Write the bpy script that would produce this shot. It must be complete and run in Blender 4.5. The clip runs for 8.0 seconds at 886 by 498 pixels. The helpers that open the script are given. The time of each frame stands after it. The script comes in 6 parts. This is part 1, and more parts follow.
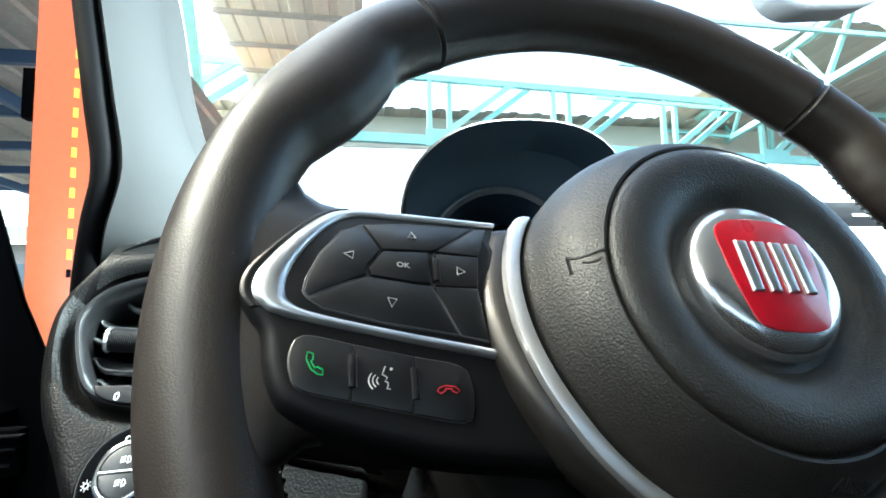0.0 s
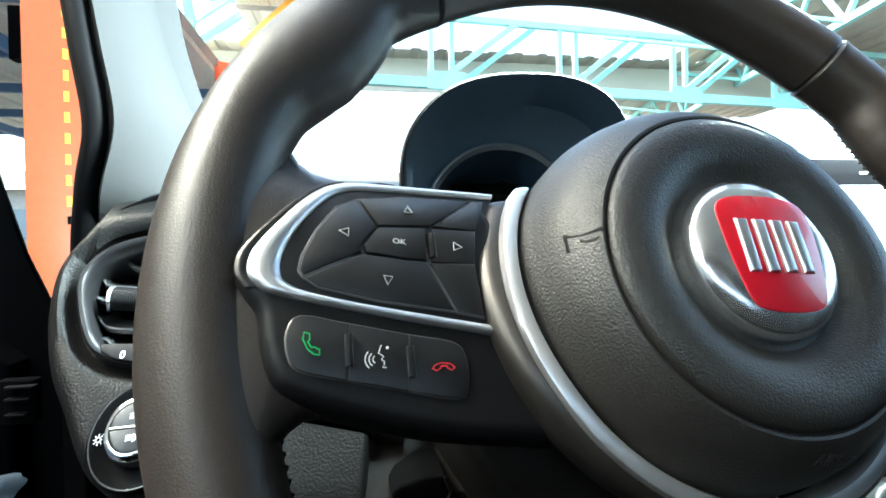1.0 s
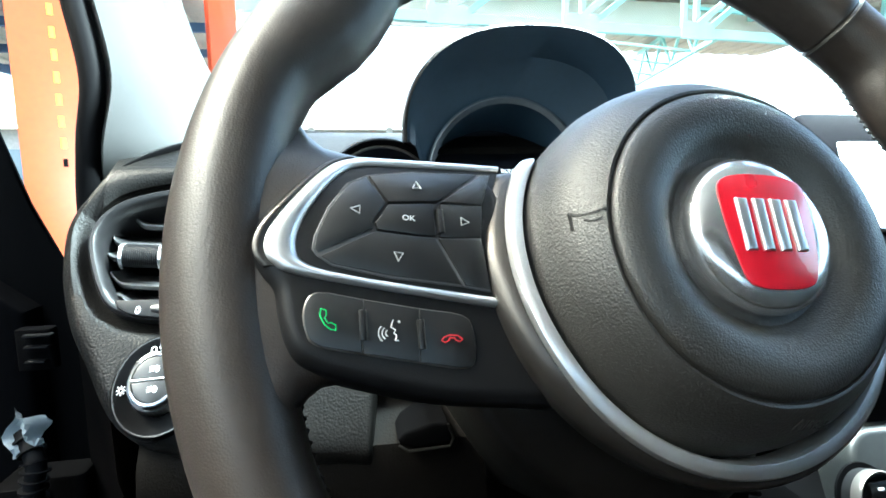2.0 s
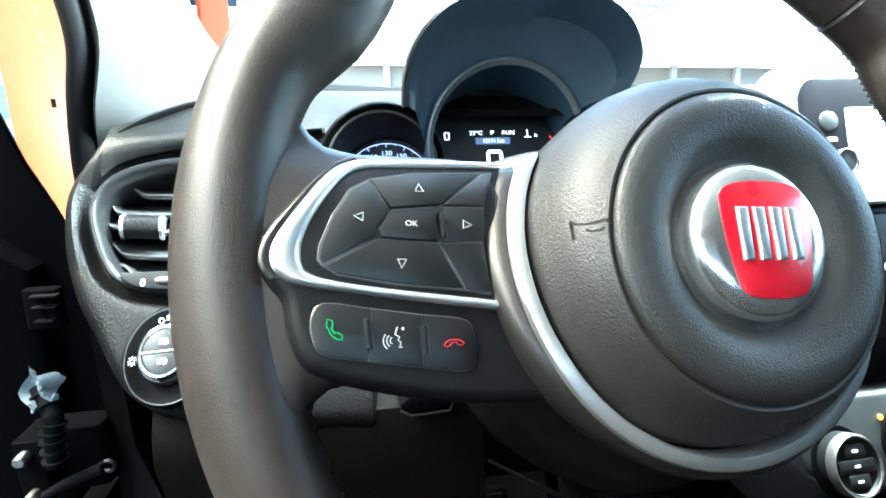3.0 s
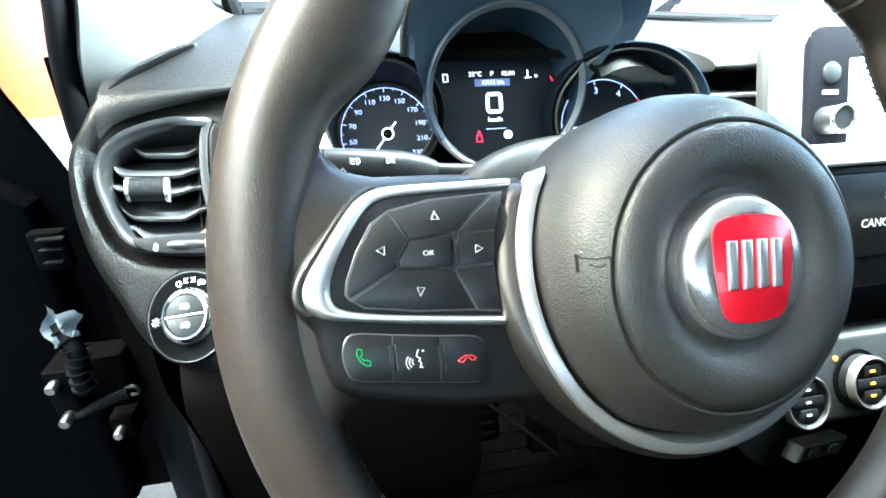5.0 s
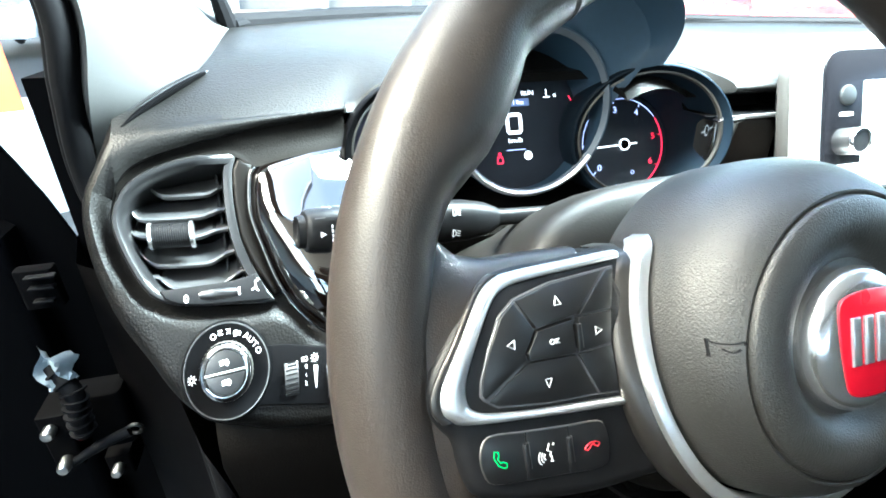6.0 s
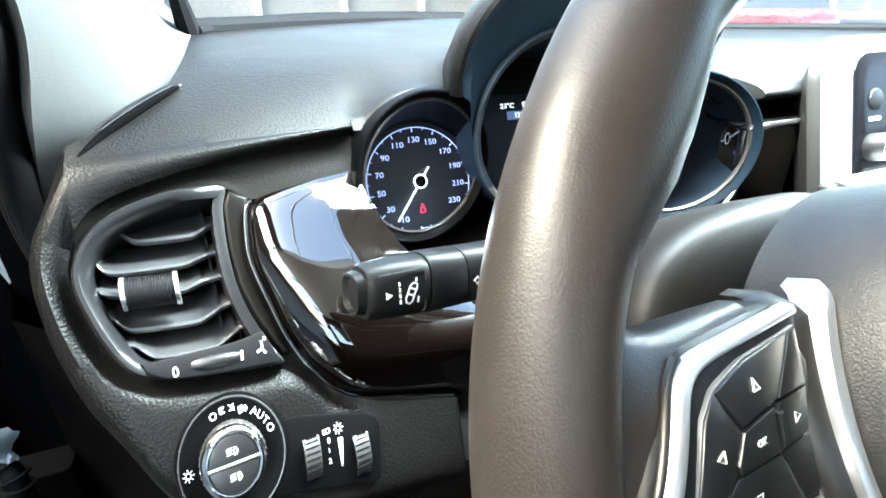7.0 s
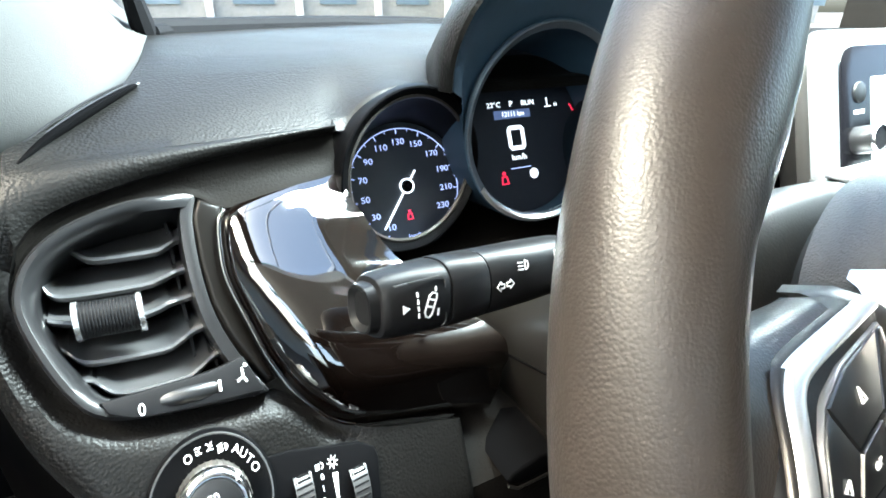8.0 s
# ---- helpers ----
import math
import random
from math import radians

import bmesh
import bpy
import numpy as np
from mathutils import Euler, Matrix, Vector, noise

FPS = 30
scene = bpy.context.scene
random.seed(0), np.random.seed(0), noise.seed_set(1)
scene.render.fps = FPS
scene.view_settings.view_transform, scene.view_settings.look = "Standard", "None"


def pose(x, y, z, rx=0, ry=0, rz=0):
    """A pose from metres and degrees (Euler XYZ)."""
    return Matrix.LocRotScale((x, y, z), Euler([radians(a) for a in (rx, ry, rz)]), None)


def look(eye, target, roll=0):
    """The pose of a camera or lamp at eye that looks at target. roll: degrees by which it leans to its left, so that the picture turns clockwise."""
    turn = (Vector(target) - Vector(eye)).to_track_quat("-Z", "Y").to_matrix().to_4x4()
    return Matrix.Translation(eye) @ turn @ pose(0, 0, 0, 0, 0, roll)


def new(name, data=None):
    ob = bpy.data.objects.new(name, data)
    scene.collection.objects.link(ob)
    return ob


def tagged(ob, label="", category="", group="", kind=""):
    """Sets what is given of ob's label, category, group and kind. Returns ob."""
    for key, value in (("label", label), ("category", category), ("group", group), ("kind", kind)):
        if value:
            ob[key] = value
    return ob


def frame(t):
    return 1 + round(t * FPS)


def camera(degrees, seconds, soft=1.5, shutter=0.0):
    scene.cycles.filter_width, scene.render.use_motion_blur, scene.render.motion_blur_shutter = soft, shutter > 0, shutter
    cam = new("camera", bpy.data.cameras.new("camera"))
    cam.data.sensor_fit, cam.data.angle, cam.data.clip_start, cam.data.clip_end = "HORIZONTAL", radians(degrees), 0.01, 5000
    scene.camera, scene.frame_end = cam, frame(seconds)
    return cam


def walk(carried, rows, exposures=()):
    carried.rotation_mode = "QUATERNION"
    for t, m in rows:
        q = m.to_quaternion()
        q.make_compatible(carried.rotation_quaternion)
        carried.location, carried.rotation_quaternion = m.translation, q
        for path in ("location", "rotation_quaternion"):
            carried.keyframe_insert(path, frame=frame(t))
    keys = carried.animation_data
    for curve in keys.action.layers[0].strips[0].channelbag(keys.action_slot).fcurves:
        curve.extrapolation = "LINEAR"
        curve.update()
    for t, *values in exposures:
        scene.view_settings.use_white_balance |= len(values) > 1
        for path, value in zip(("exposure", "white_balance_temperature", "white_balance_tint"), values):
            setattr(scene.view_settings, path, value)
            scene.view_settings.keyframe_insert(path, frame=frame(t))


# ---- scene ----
cam = camera(82.4, 8.0, 1.7)
PATH = [
    (0, (-0.12633, -0.13712, 1.01593), (0.2185, 1.8245, 1.1977), -1.21),
    (0.5, (-0.12278, -0.13670, 1.02188), (0.2130, 1.8333, 1.1008), -1.12),
    (1, (-0.12435, -0.13638, 1.02545), (0.2119, 1.8349, 0.9957), -1.04),
    (1.5, (-0.12590, -0.13753, 1.03176), (0.2076, 1.8297, 0.8951), -0.98),
    (2, (-0.12774, -0.14082, 1.03664), (0.2039, 1.8147, 0.7798), -0.87),
    (3.5, (-0.12861, -0.13837, 1.06951), (0.1956, 1.7425, 0.4720), -0.64),
    (4, (-0.12863, -0.13952, 1.07933), (0.1912, 1.7035, 0.3714), -0.57),
    (5.5, (-0.15517, -0.12504, 1.12074), (0.2361, 1.6119, 0.2098), -0.45),
    (6, (-0.18479, -0.09899, 1.13232), (0.2989, 1.6093, 0.2116), -0.17),
    (6.5, (-0.20606, -0.06463, 1.13099), (0.3789, 1.6159, 0.2180), 0.03),
    (7, (-0.21908, -0.03125, 1.12481), (0.4611, 1.6254, 0.2344), -0.07),
    (7.5, (-0.22526, -0.01226, 1.11729), (0.5415, 1.6220, 0.2563), -0.12),
    (8, (-0.22645, -0.00474, 1.11135), (0.5854, 1.6153, 0.2649), -0.27),
]
EXPOSURES = [(0.0, 3.3, 6050, -7), (2.0, 4.1, 6000, -8), (3.5, 4.7, 5850, -11), (5.5, 4.75, 6000, -8), (6.5, 4.3, 6120, -5), (8.0, 3.88, 6350, -3)]
walk(cam, [(t, look(eye, target, roll)) for t, eye, target, roll in PATH], EXPOSURES)

# ---- daylight ----
world = bpy.data.worlds.new("daylight")
scene.world = world
world.use_nodes = True
wn = world.node_tree.nodes
sky = wn.new("ShaderNodeTexSky")
sky.sky_type, sky.sun_disc = "NISHITA", False
sky.sun_elevation, sky.sun_rotation = radians(51), radians(-88)
sky.air_density, sky.dust_density = 1.0, 6.0
wn["Background"].inputs["Strength"].default_value = 0.15
world.node_tree.links.new(sky.outputs[0], wn["Background"].inputs["Color"])
sun = new("sun", bpy.data.lights.new("sun", "SUN"))
sun.data.energy, sun.data.angle, sun.data.color = 0.8, radians(16), (1.0, 0.88, 0.78)
sun.matrix_world = look((-5, 0.2, 6.2), (0, 0, 0))
# lamp added inside the upper windscreen to brighten the pad, standing in for sky light
padlight = new("pad_fill_lamp", bpy.data.lights.new("pad_fill_lamp", "AREA"))
padlight.data.shape, padlight.data.size, padlight.data.size_y = "RECTANGLE", 0.98, 0.18
padlight.data.energy, padlight.data.color = 20.5, (0.88, 0.95, 1.0)
padlight.matrix_world = look((0.39, 0.24, 1.362), (0.39, 0.68, 1.122))

# lamp added in the open door above the belt line, standing in for sky light
doorlight = new("door_fill_lamp", bpy.data.lights.new("door_fill_lamp", "AREA"))
doorlight.data.shape, doorlight.data.size, doorlight.data.size_y = "RECTANGLE", 0.62, 0.22
doorlight.data.energy, doorlight.data.color = 0.35, (1.0, 0.93, 0.86)
doorlight.matrix_world = look((-0.47, -0.22, 1.30), (0.2, -0.22, 1.28))


# ---- materials ----
def mat(name, color, rough=0.5, metal=0.0, var=0.12, grain=None, coat=0.0, emit=0.0, spec=0.5, stain=9.0):
    """grain: (kind, cells per metre, depth in metres)."""
    m = bpy.data.materials.new(name)
    m.use_nodes = True
    nt = m.node_tree
    b = nt.nodes["Principled BSDF"]
    b.inputs["Metallic"].default_value = metal
    b.inputs["Roughness"].default_value = rough
    b.inputs["Coat Weight"].default_value = coat
    b.inputs["Coat Roughness"].default_value = 0.04
    b.inputs["Specular IOR Level"].default_value = spec
    co = nt.nodes.new("ShaderNodeTexCoord")
    if var > 0:
        big, fine = nt.nodes.new("ShaderNodeTexNoise"), nt.nodes.new("ShaderNodeTexNoise")
        big.inputs["Scale"].default_value, big.inputs["Detail"].default_value = stain, 4.0
        fine.inputs["Scale"].default_value, fine.inputs["Detail"].default_value = stain * 22, 3.0
        add = nt.nodes.new("ShaderNodeMath")
        add.operation = "ADD"
        ramp = nt.nodes.new("ShaderNodeMapRange")
        ramp.inputs["From Min"].default_value, ramp.inputs["From Max"].default_value = 0.6, 1.4
        ramp.inputs["To Min"].default_value, ramp.inputs["To Max"].default_value = 1 - var, 1 + var
        mul = nt.nodes.new("ShaderNodeVectorMath")
        mul.operation = "SCALE"
        mul.inputs[0].default_value = color
        for tex in (big, fine):
            nt.links.new(co.outputs["Object"], tex.inputs["Vector"])
        nt.links.new(big.outputs["Fac"], add.inputs[0])
        nt.links.new(fine.outputs["Fac"], add.inputs[1])
        nt.links.new(add.outputs[0], ramp.inputs["Value"])
        nt.links.new(ramp.outputs[0], mul.inputs["Scale"])
        nt.links.new(mul.outputs[0], b.inputs["Base Color"])
        rr = nt.nodes.new("ShaderNodeMapRange")
        rr.inputs["From Min"].default_value, rr.inputs["From Max"].default_value = 0.3, 0.7
        rr.inputs["To Min"].default_value, rr.inputs["To Max"].default_value = max(0.02, rough - 0.06), min(1, rough + 0.06)
        nt.links.new(big.outputs["Fac"], rr.inputs["Value"])
        nt.links.new(rr.outputs[0], b.inputs["Roughness"])
    else:
        b.inputs["Base Color"].default_value = (*color, 1)
    if grain:
        kind, cells, depth = grain
        bump = nt.nodes.new("ShaderNodeBump")
        bump.inputs["Strength"].default_value = 1.0
        bump.inputs["Distance"].default_value = depth
        if kind == "cells":
            tex = nt.nodes.new("ShaderNodeTexVoronoi")
            tex.feature = "SMOOTH_F1"
            tex.inputs["Smoothness"].default_value = 0.12
            out = tex.outputs["Distance"]
            bump.invert = True
        else:
            tex = nt.nodes.new("ShaderNodeTexNoise")
            tex.inputs["Detail"].default_value = 3.0
            out = tex.outputs["Fac"]
        tex.inputs["Scale"].default_value = cells
        warp = nt.nodes.new("ShaderNodeTexNoise")
        warp.inputs["Scale"].default_value = cells * 0.35
        mix = nt.nodes.new("ShaderNodeMixRGB")
        mix.blend_type, mix.inputs[0].default_value = "ADD", 0.5 / cells
        nt.links.new(co.outputs["Object"], warp.inputs["Vector"])
        nt.links.new(co.outputs["Object"], mix.inputs[1])
        nt.links.new(warp.outputs["Color"], mix.inputs[2])
        nt.links.new(mix.outputs[0], tex.inputs["Vector"])
        nt.links.new(out, bump.inputs["Height"])
        nt.links.new(bump.outputs[0], b.inputs["Normal"])
    if emit:
        b.inputs["Emission Color"].default_value = (*color, 1)
        b.inputs["Emission Strength"].default_value = emit
    return m


def glass(name, gloss, tint=(1, 1, 1)):
    m = bpy.data.materials.new(name)
    m.use_nodes = True
    nt = m.node_tree
    nt.nodes.remove(nt.nodes["Principled BSDF"])
    clear, shine = (nt.nodes.new("ShaderNodeBsdf" + k) for k in ("Transparent", "Glossy"))
    mix = nt.nodes.new("ShaderNodeMixShader")
    clear.inputs["Color"].default_value = (*tint, 1)
    shine.inputs["Roughness"].default_value = 0.02
    mix.inputs[0].default_value = gloss
    nt.links.new(clear.outputs[0], mix.inputs[1])
    nt.links.new(shine.outputs[0], mix.inputs[2])
    nt.links.new(mix.outputs[0], nt.nodes["Material Output"].inputs["Surface"])
    return m


LEATHER = mat("leather", (0.0222, 0.0172, 0.0142), 0.42, spec=0.46, grain=("cells", 1500, 0.00006), var=0.18, stain=14)
PADSKIN = mat("pad_skin", (0.0215, 0.0202, 0.0188), 0.45, spec=0.62, grain=("cells", 1350, 0.00013), var=0.15, stain=14)
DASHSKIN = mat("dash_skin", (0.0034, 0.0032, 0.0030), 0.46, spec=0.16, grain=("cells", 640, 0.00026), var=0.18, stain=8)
# lining black tinted blue: veiling glare is put into its colour
HOODHAZE = mat("hood_haze_blue", (0.017, 0.039, 0.068), 0.55, grain=("noise", 900, 0.0001))
LOWER = mat("lower_plastic", (0.0044, 0.0039, 0.0035), 0.6, spec=0.03, grain=("noise", 700, 0.0003))
SHROUD = mat("shroud_plastic", (0.0062, 0.0054, 0.0047), 0.45, spec=0.20, grain=("noise", 900, 0.0001))
KICK = mat("kick_plastic", (0.0130, 0.0105, 0.0088), 0.6, spec=0.05, grain=("noise", 700, 0.0002))
BLACK = mat("black_plastic", (0.006, 0.006, 0.0066), 0.42, spec=0.17, grain=("noise", 1600, 0.00004))
KEY = mat("key_plastic", (0.0052, 0.0052, 0.0057), 0.36, spec=0.60, grain=("noise", 2500, 0.00002))
SWITCHBLACK = mat("switch_black", (0.0022, 0.0022, 0.0025), 0.38, spec=0.04, grain=("noise", 1600, 0.00002))
# near black without sheen; ducts, recesses and hollows carry their shade in it
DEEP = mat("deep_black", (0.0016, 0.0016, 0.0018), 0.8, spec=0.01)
SLATMAT = mat("slat_plastic", (0.034, 0.034, 0.035), 0.30, spec=0.65, grain=("noise", 1500, 0.00004))
GLOSS = mat("gloss_brown_black", (0.0016, 0.0010, 0.0008), 0.06, coat=1.0, var=0.2, spec=0.3)
CHEEK = mat("cheek_brown", (0.0036, 0.0031, 0.0027), 0.34, spec=0.10)
GLOSS.node_tree.nodes["Principled BSDF"].inputs["Coat IOR"].default_value = 2.0
TITAN = mat("dark_satin", (0.080, 0.073, 0.067), 0.36, metal=0.7, grain=("noise", 2200, 0.00003))
TRIMDARK = mat("dark_trim_paint", (0.052, 0.048, 0.045), 0.34, metal=0.8, grain=("noise", 2200, 0.00003))
SATIN = mat("satin_silver", (0.68, 0.685, 0.70), 0.33, metal=0.9, var=0.06)
CHROME = mat("chrome", (0.84, 0.84, 0.86), 0.13, metal=1.0, var=0.03)
BADGE = mat("bright_chrome", (0.85, 0.85, 0.87), 0.20, metal=0.92, var=0.03)
RED = mat("red_enamel", (0.52, 0.003, 0.018), 0.30, coat=0.4, var=0.06)
INK = mat("white_print", (0.60, 0.60, 0.61), 0.5, var=0.04)
INKGREEN = mat("green_print", (0.02, 0.38, 0.09), 0.5, var=0.04)
INKRED = mat("red_print", (0.55, 0.025, 0.04), 0.5, var=0.04)
LIT = mat("lit_white", (0.80, 0.86, 1.0), 0.5, var=0, emit=0.16)
LITBLUE = mat("lit_blue", (0.42, 0.50, 1.0), 0.5, var=0, emit=0.10)
LITRED = mat("lit_red", (1.0, 0.02, 0.08), 0.5, var=0, emit=0.09)
LITORANGE = mat("lit_orange", (1.0, 0.25, 0.02), 0.5, var=0, emit=0.15)
# pale cloth set near black: the pillar's shade sits in its colour
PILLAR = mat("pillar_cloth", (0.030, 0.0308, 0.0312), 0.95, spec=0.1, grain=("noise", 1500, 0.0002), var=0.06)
HEADLINER = mat("headliner_cloth", (0.55, 0.54, 0.52), 0.95, spec=0.1, grain=("noise", 1500, 0.0002), var=0.06)
RUBBER = mat("rubber_seal", (0.004, 0.004, 0.0045), 0.6, spec=0.04)
BODYBLACK = mat("black_body_paint", (0.0012, 0.0011, 0.0012), 0.55, spec=0.02)
STEEL = mat("worn_steel", (0.045, 0.042, 0.038), 0.45, metal=1.0, var=0.2)
LABEL = mat("paper_label", (0.16, 0.19, 0.21), 0.7)
CARPET = mat("black_mat", (0.0018, 0.0018, 0.002), 0.9, spec=0.0, grain=("noise", 500, 0.0006))
SCREENFACE = mat("screen_glass", (0.012, 0.016, 0.02), 0.08, coat=1.0, var=0)
GLASS = glass("window_glass", 0.05)
LENS = glass("dial_glass", 0.008)
KNOBMAT = mat("taupe_metal", (0.20, 0.185, 0.17), 0.33, metal=0.8, var=0.06)
RINGMAT = mat("satin_grey", (0.009, 0.009, 0.0097), 0.34, spec=0.30, grain=("noise", 1800, 0.00002))
# light grey that stands in for highlights along the key bevels
KEYGLINT = mat("key_bevel_glint", (0.09, 0.09, 0.095), 0.4, metal=0.5)
BOLT = mat("bright_steel", (0.45, 0.45, 0.44), 0.3, metal=1.0, var=0.15)
STITCH = mat("thread", (0.006, 0.0055, 0.005), 0.8)


# ---- mesh helpers ----
def part(name, bm, material, parent=None, label="", smooth=40):
    me = bpy.data.meshes.new(name)
    bmesh.ops.recalc_face_normals(bm, faces=bm.faces)
    bm.to_mesh(me)
    bm.free()
    for p in me.polygons:
        p.use_smooth = smooth > 0
    if smooth > 0:
        me.set_sharp_from_angle(angle=radians(smooth))
    me.materials.append(material)
    ob = new(name, me)
    ob.parent = parent
    if label:
        ob["label"] = label
    return ob


def thing(name, label, category, m=None, group=""):
    ob = new(name)
    ob.empty_display_size = 0.02
    if m is not None:
        ob.matrix_world = m
    return tagged(ob, label, category, group)


def mesh(verts, faces):
    bm = bmesh.new()
    vs = [bm.verts.new(v) for v in verts]
    for f in faces:
        bm.faces.new([vs[i] for i in f])
    return bm


def join(*bms):
    out = bms[0]
    for b in bms[1:]:
        tmp = bpy.data.meshes.new("tmp")
        b.to_mesh(tmp)
        b.free()
        out.from_mesh(tmp)
        bpy.data.meshes.remove(tmp)
    return out


def loft(rows, around=False, along=False, ends=False):
    """A skin over rows of points; around: each row closes; along: the last row joins the first; ends: caps."""
    n, k = len(rows), len(rows[0])
    faces = []
    for i in range(n if along else n - 1):
        for j in range(k if around else k - 1):
            a, b = i, (i + 1) % n
            c, d = j, (j + 1) % k
            faces.append((a * k + c, a * k + d, b * k + d, b * k + c))
    if ends:
        faces += [tuple(range(k))[::-1], tuple((n - 1) * k + j for j in range(k))]
    return mesh([p for r in rows for p in r], faces)


def curve_through(pts, steps=6, closed=False):
    """A smooth line through points of any dimension."""
    p = [np.array(q, float) for q in pts]
    n, out = len(p), []
    for i in range(n if closed else n - 1):
        a, b, c, d = (p[(i + k) % n] if closed else p[min(max(i + k, 0), n - 1)] for k in (-1, 0, 1, 2))
        for s in range(steps):
            u = s / steps
            out.append(0.5 * (2 * b + (c - a) * u + (2 * a - 5 * b + 4 * c - d) * u ** 2 + (3 * b - a - 3 * c + d) * u ** 3))
    if not closed:
        out.append(p[-1])
    return [tuple(float(v) for v in q) for q in out]


def ccw(poly):
    s = sum(a[0] * b[1] - b[0] * a[1] for a, b in zip(poly, poly[1:] + poly[:1]))
    return list(poly) if s > 0 else list(poly)[::-1]


def inset(poly, d):
    """A polygon (counter-clockwise) drawn in by d."""
    n, out = len(poly), []
    for i in range(n):
        a, b, c = (np.array(poly[(i + k) % n], float) for k in (-1, 0, 1))
        e, f = (b - a) / (np.linalg.norm(b - a) + 1e-12), (c - b) / (np.linalg.norm(c - b) + 1e-12)
        t = e + f
        t /= np.linalg.norm(t) + 1e-9
        side = np.array((-t[1], t[0]))
        q = b + side * d / max(0.5, float(side @ np.array((-e[1], e[0]))))
        out.append((float(q[0]), float(q[1])))
    return out


def plate(poly, h0, h1, bevel, fn, steps=3, hole=None, hole_depth=0.0, dome=0.0):
    """A slab with the outline poly from height h0 to h1 and rounded upper edges; fn puts (x, y, h) in space."""
    poly = ccw(poly)
    n = len(poly)
    loops = [(poly, h0)]
    for s in range(steps + 1):
        a = math.pi / 2 * s / steps
        loops.append((inset(poly, bevel * (1 - math.cos(a))) if s else poly, h1 - bevel + bevel * math.sin(a)))
    bm = bmesh.new()
    rows = [[bm.verts.new(fn(x, y, h)) for x, y in p] for p, h in loops]
    for a, b in zip(rows, rows[1:]):
        for i in range(n):
            bm.faces.new((a[i], a[(i + 1) % n], b[(i + 1) % n], b[i]))
    top = rows[-1]
    if hole is None:
        bmesh.ops.triangulate(bm, faces=[bm.faces.new(top)])
    else:
        hole = ccw(hole)
        edge = [bm.verts.new(fn(x, y, h1)) for x, y in hole]
        low = [bm.verts.new(fn(x, y, h1 - hole_depth)) for x, y in hole]
        k = len(hole)
        edges = [bm.edges.get((top[i], top[(i + 1) % n])) or bm.edges.new((top[i], top[(i + 1) % n])) for i in range(n)]
        edges += [bm.edges.new((edge[i], edge[(i + 1) % k])) for i in range(k)]
        bmesh.ops.triangle_fill(bm, edges=edges, use_beauty=True)
        for i in range(k):
            bm.faces.new((edge[i], edge[(i + 1) % k], low[(i + 1) % k], low[i]))
    bmesh.ops.triangulate(bm, faces=[bm.faces.new(rows[0][::-1])])
    return bm


def ribbon(line_a, line_b, h, fn, n=5, base=0.0):
    """A bulging band between two lines of the same number of points."""
    rows = []
    for a, b in zip(line_a, line_b):
        row = [fn(*a, base - h)]
        for s in range(n + 1):
            u = s / n
            row.append(fn(a[0] + (b[0] - a[0]) * u, a[1] + (b[1] - a[1]) * u, base + h * math.sin(math.pi * u) ** 0.6 if 0 < s < n else base))
        row.append(fn(*b, base - h))
        rows.append(row)
    return loft(rows, around=True, ends=True)


def stroke(pts, width, fn, h0=0.0, h1=0.0003, closed=False):
    """A drawn line of even width, as a thin raised strip."""
    p = [np.array(q, float) for q in pts]
    n, rows = len(p), []
    for i in range(n):
        a = p[i - 1] if (i or closed) else p[0]
        c = p[(i + 1) % n] if (i < n - 1 or closed) else p[-1]
        t = (c - a) / (np.linalg.norm(c - a) + 1e-12)
        s = np.array((-t[1], t[0])) * width / 2
        l, r = p[i] + s, p[i] - s
        rows.append([fn(*l, h0), fn(*l, h1), fn(*r, h1), fn(*r, h0)])
    return loft(rows, around=True, along=closed, ends=not closed)


def pipe(pts, radius, k=12, ends=True, flat=1.0):
    """A round bar along points; radius may be a list."""
    p = [Vector(q) for q in pts]
    rad = radius if isinstance(radius, (list, tuple)) else [radius] * len(p)
    rows, side = [], None
    for i, q in enumerate(p):
        t = (p[min(i + 1, len(p) - 1)] - p[max(i - 1, 0)]).normalized()
        if side is None:
            side = t.orthogonal().normalized()
        side = (side - t * side.dot(t)).normalized()
        up = t.cross(side)
        rows.append([q + rad[i] * (math.cos(a) * side + flat * math.sin(a) * up) for a in (2 * math.pi * j / k for j in range(k))])
    return loft(rows, around=True, ends=ends)


def revolve(profile, fn, k=48, a0=0.0, a1=360.0):
    """Turns (radius, height) round the axis of fn's plane."""
    whole = a1 - a0 > 359.9
    m = k if whole else k + 1
    rows = []
    for i in range(m):
        a = radians(a0 + (a1 - a0) * i / k)
        rows.append([fn(r * math.cos(a), r * math.sin(a), h) for r, h in profile])
    return loft(rows, along=whole)


def disc(r, fn, h=0.0, k=40, cx=0.0, cy=0.0):
    return mesh([fn(cx + r * math.cos(2 * math.pi * i / k), cy + r * math.sin(2 * math.pi * i / k), h) for i in range(k)], [tuple(range(k))])


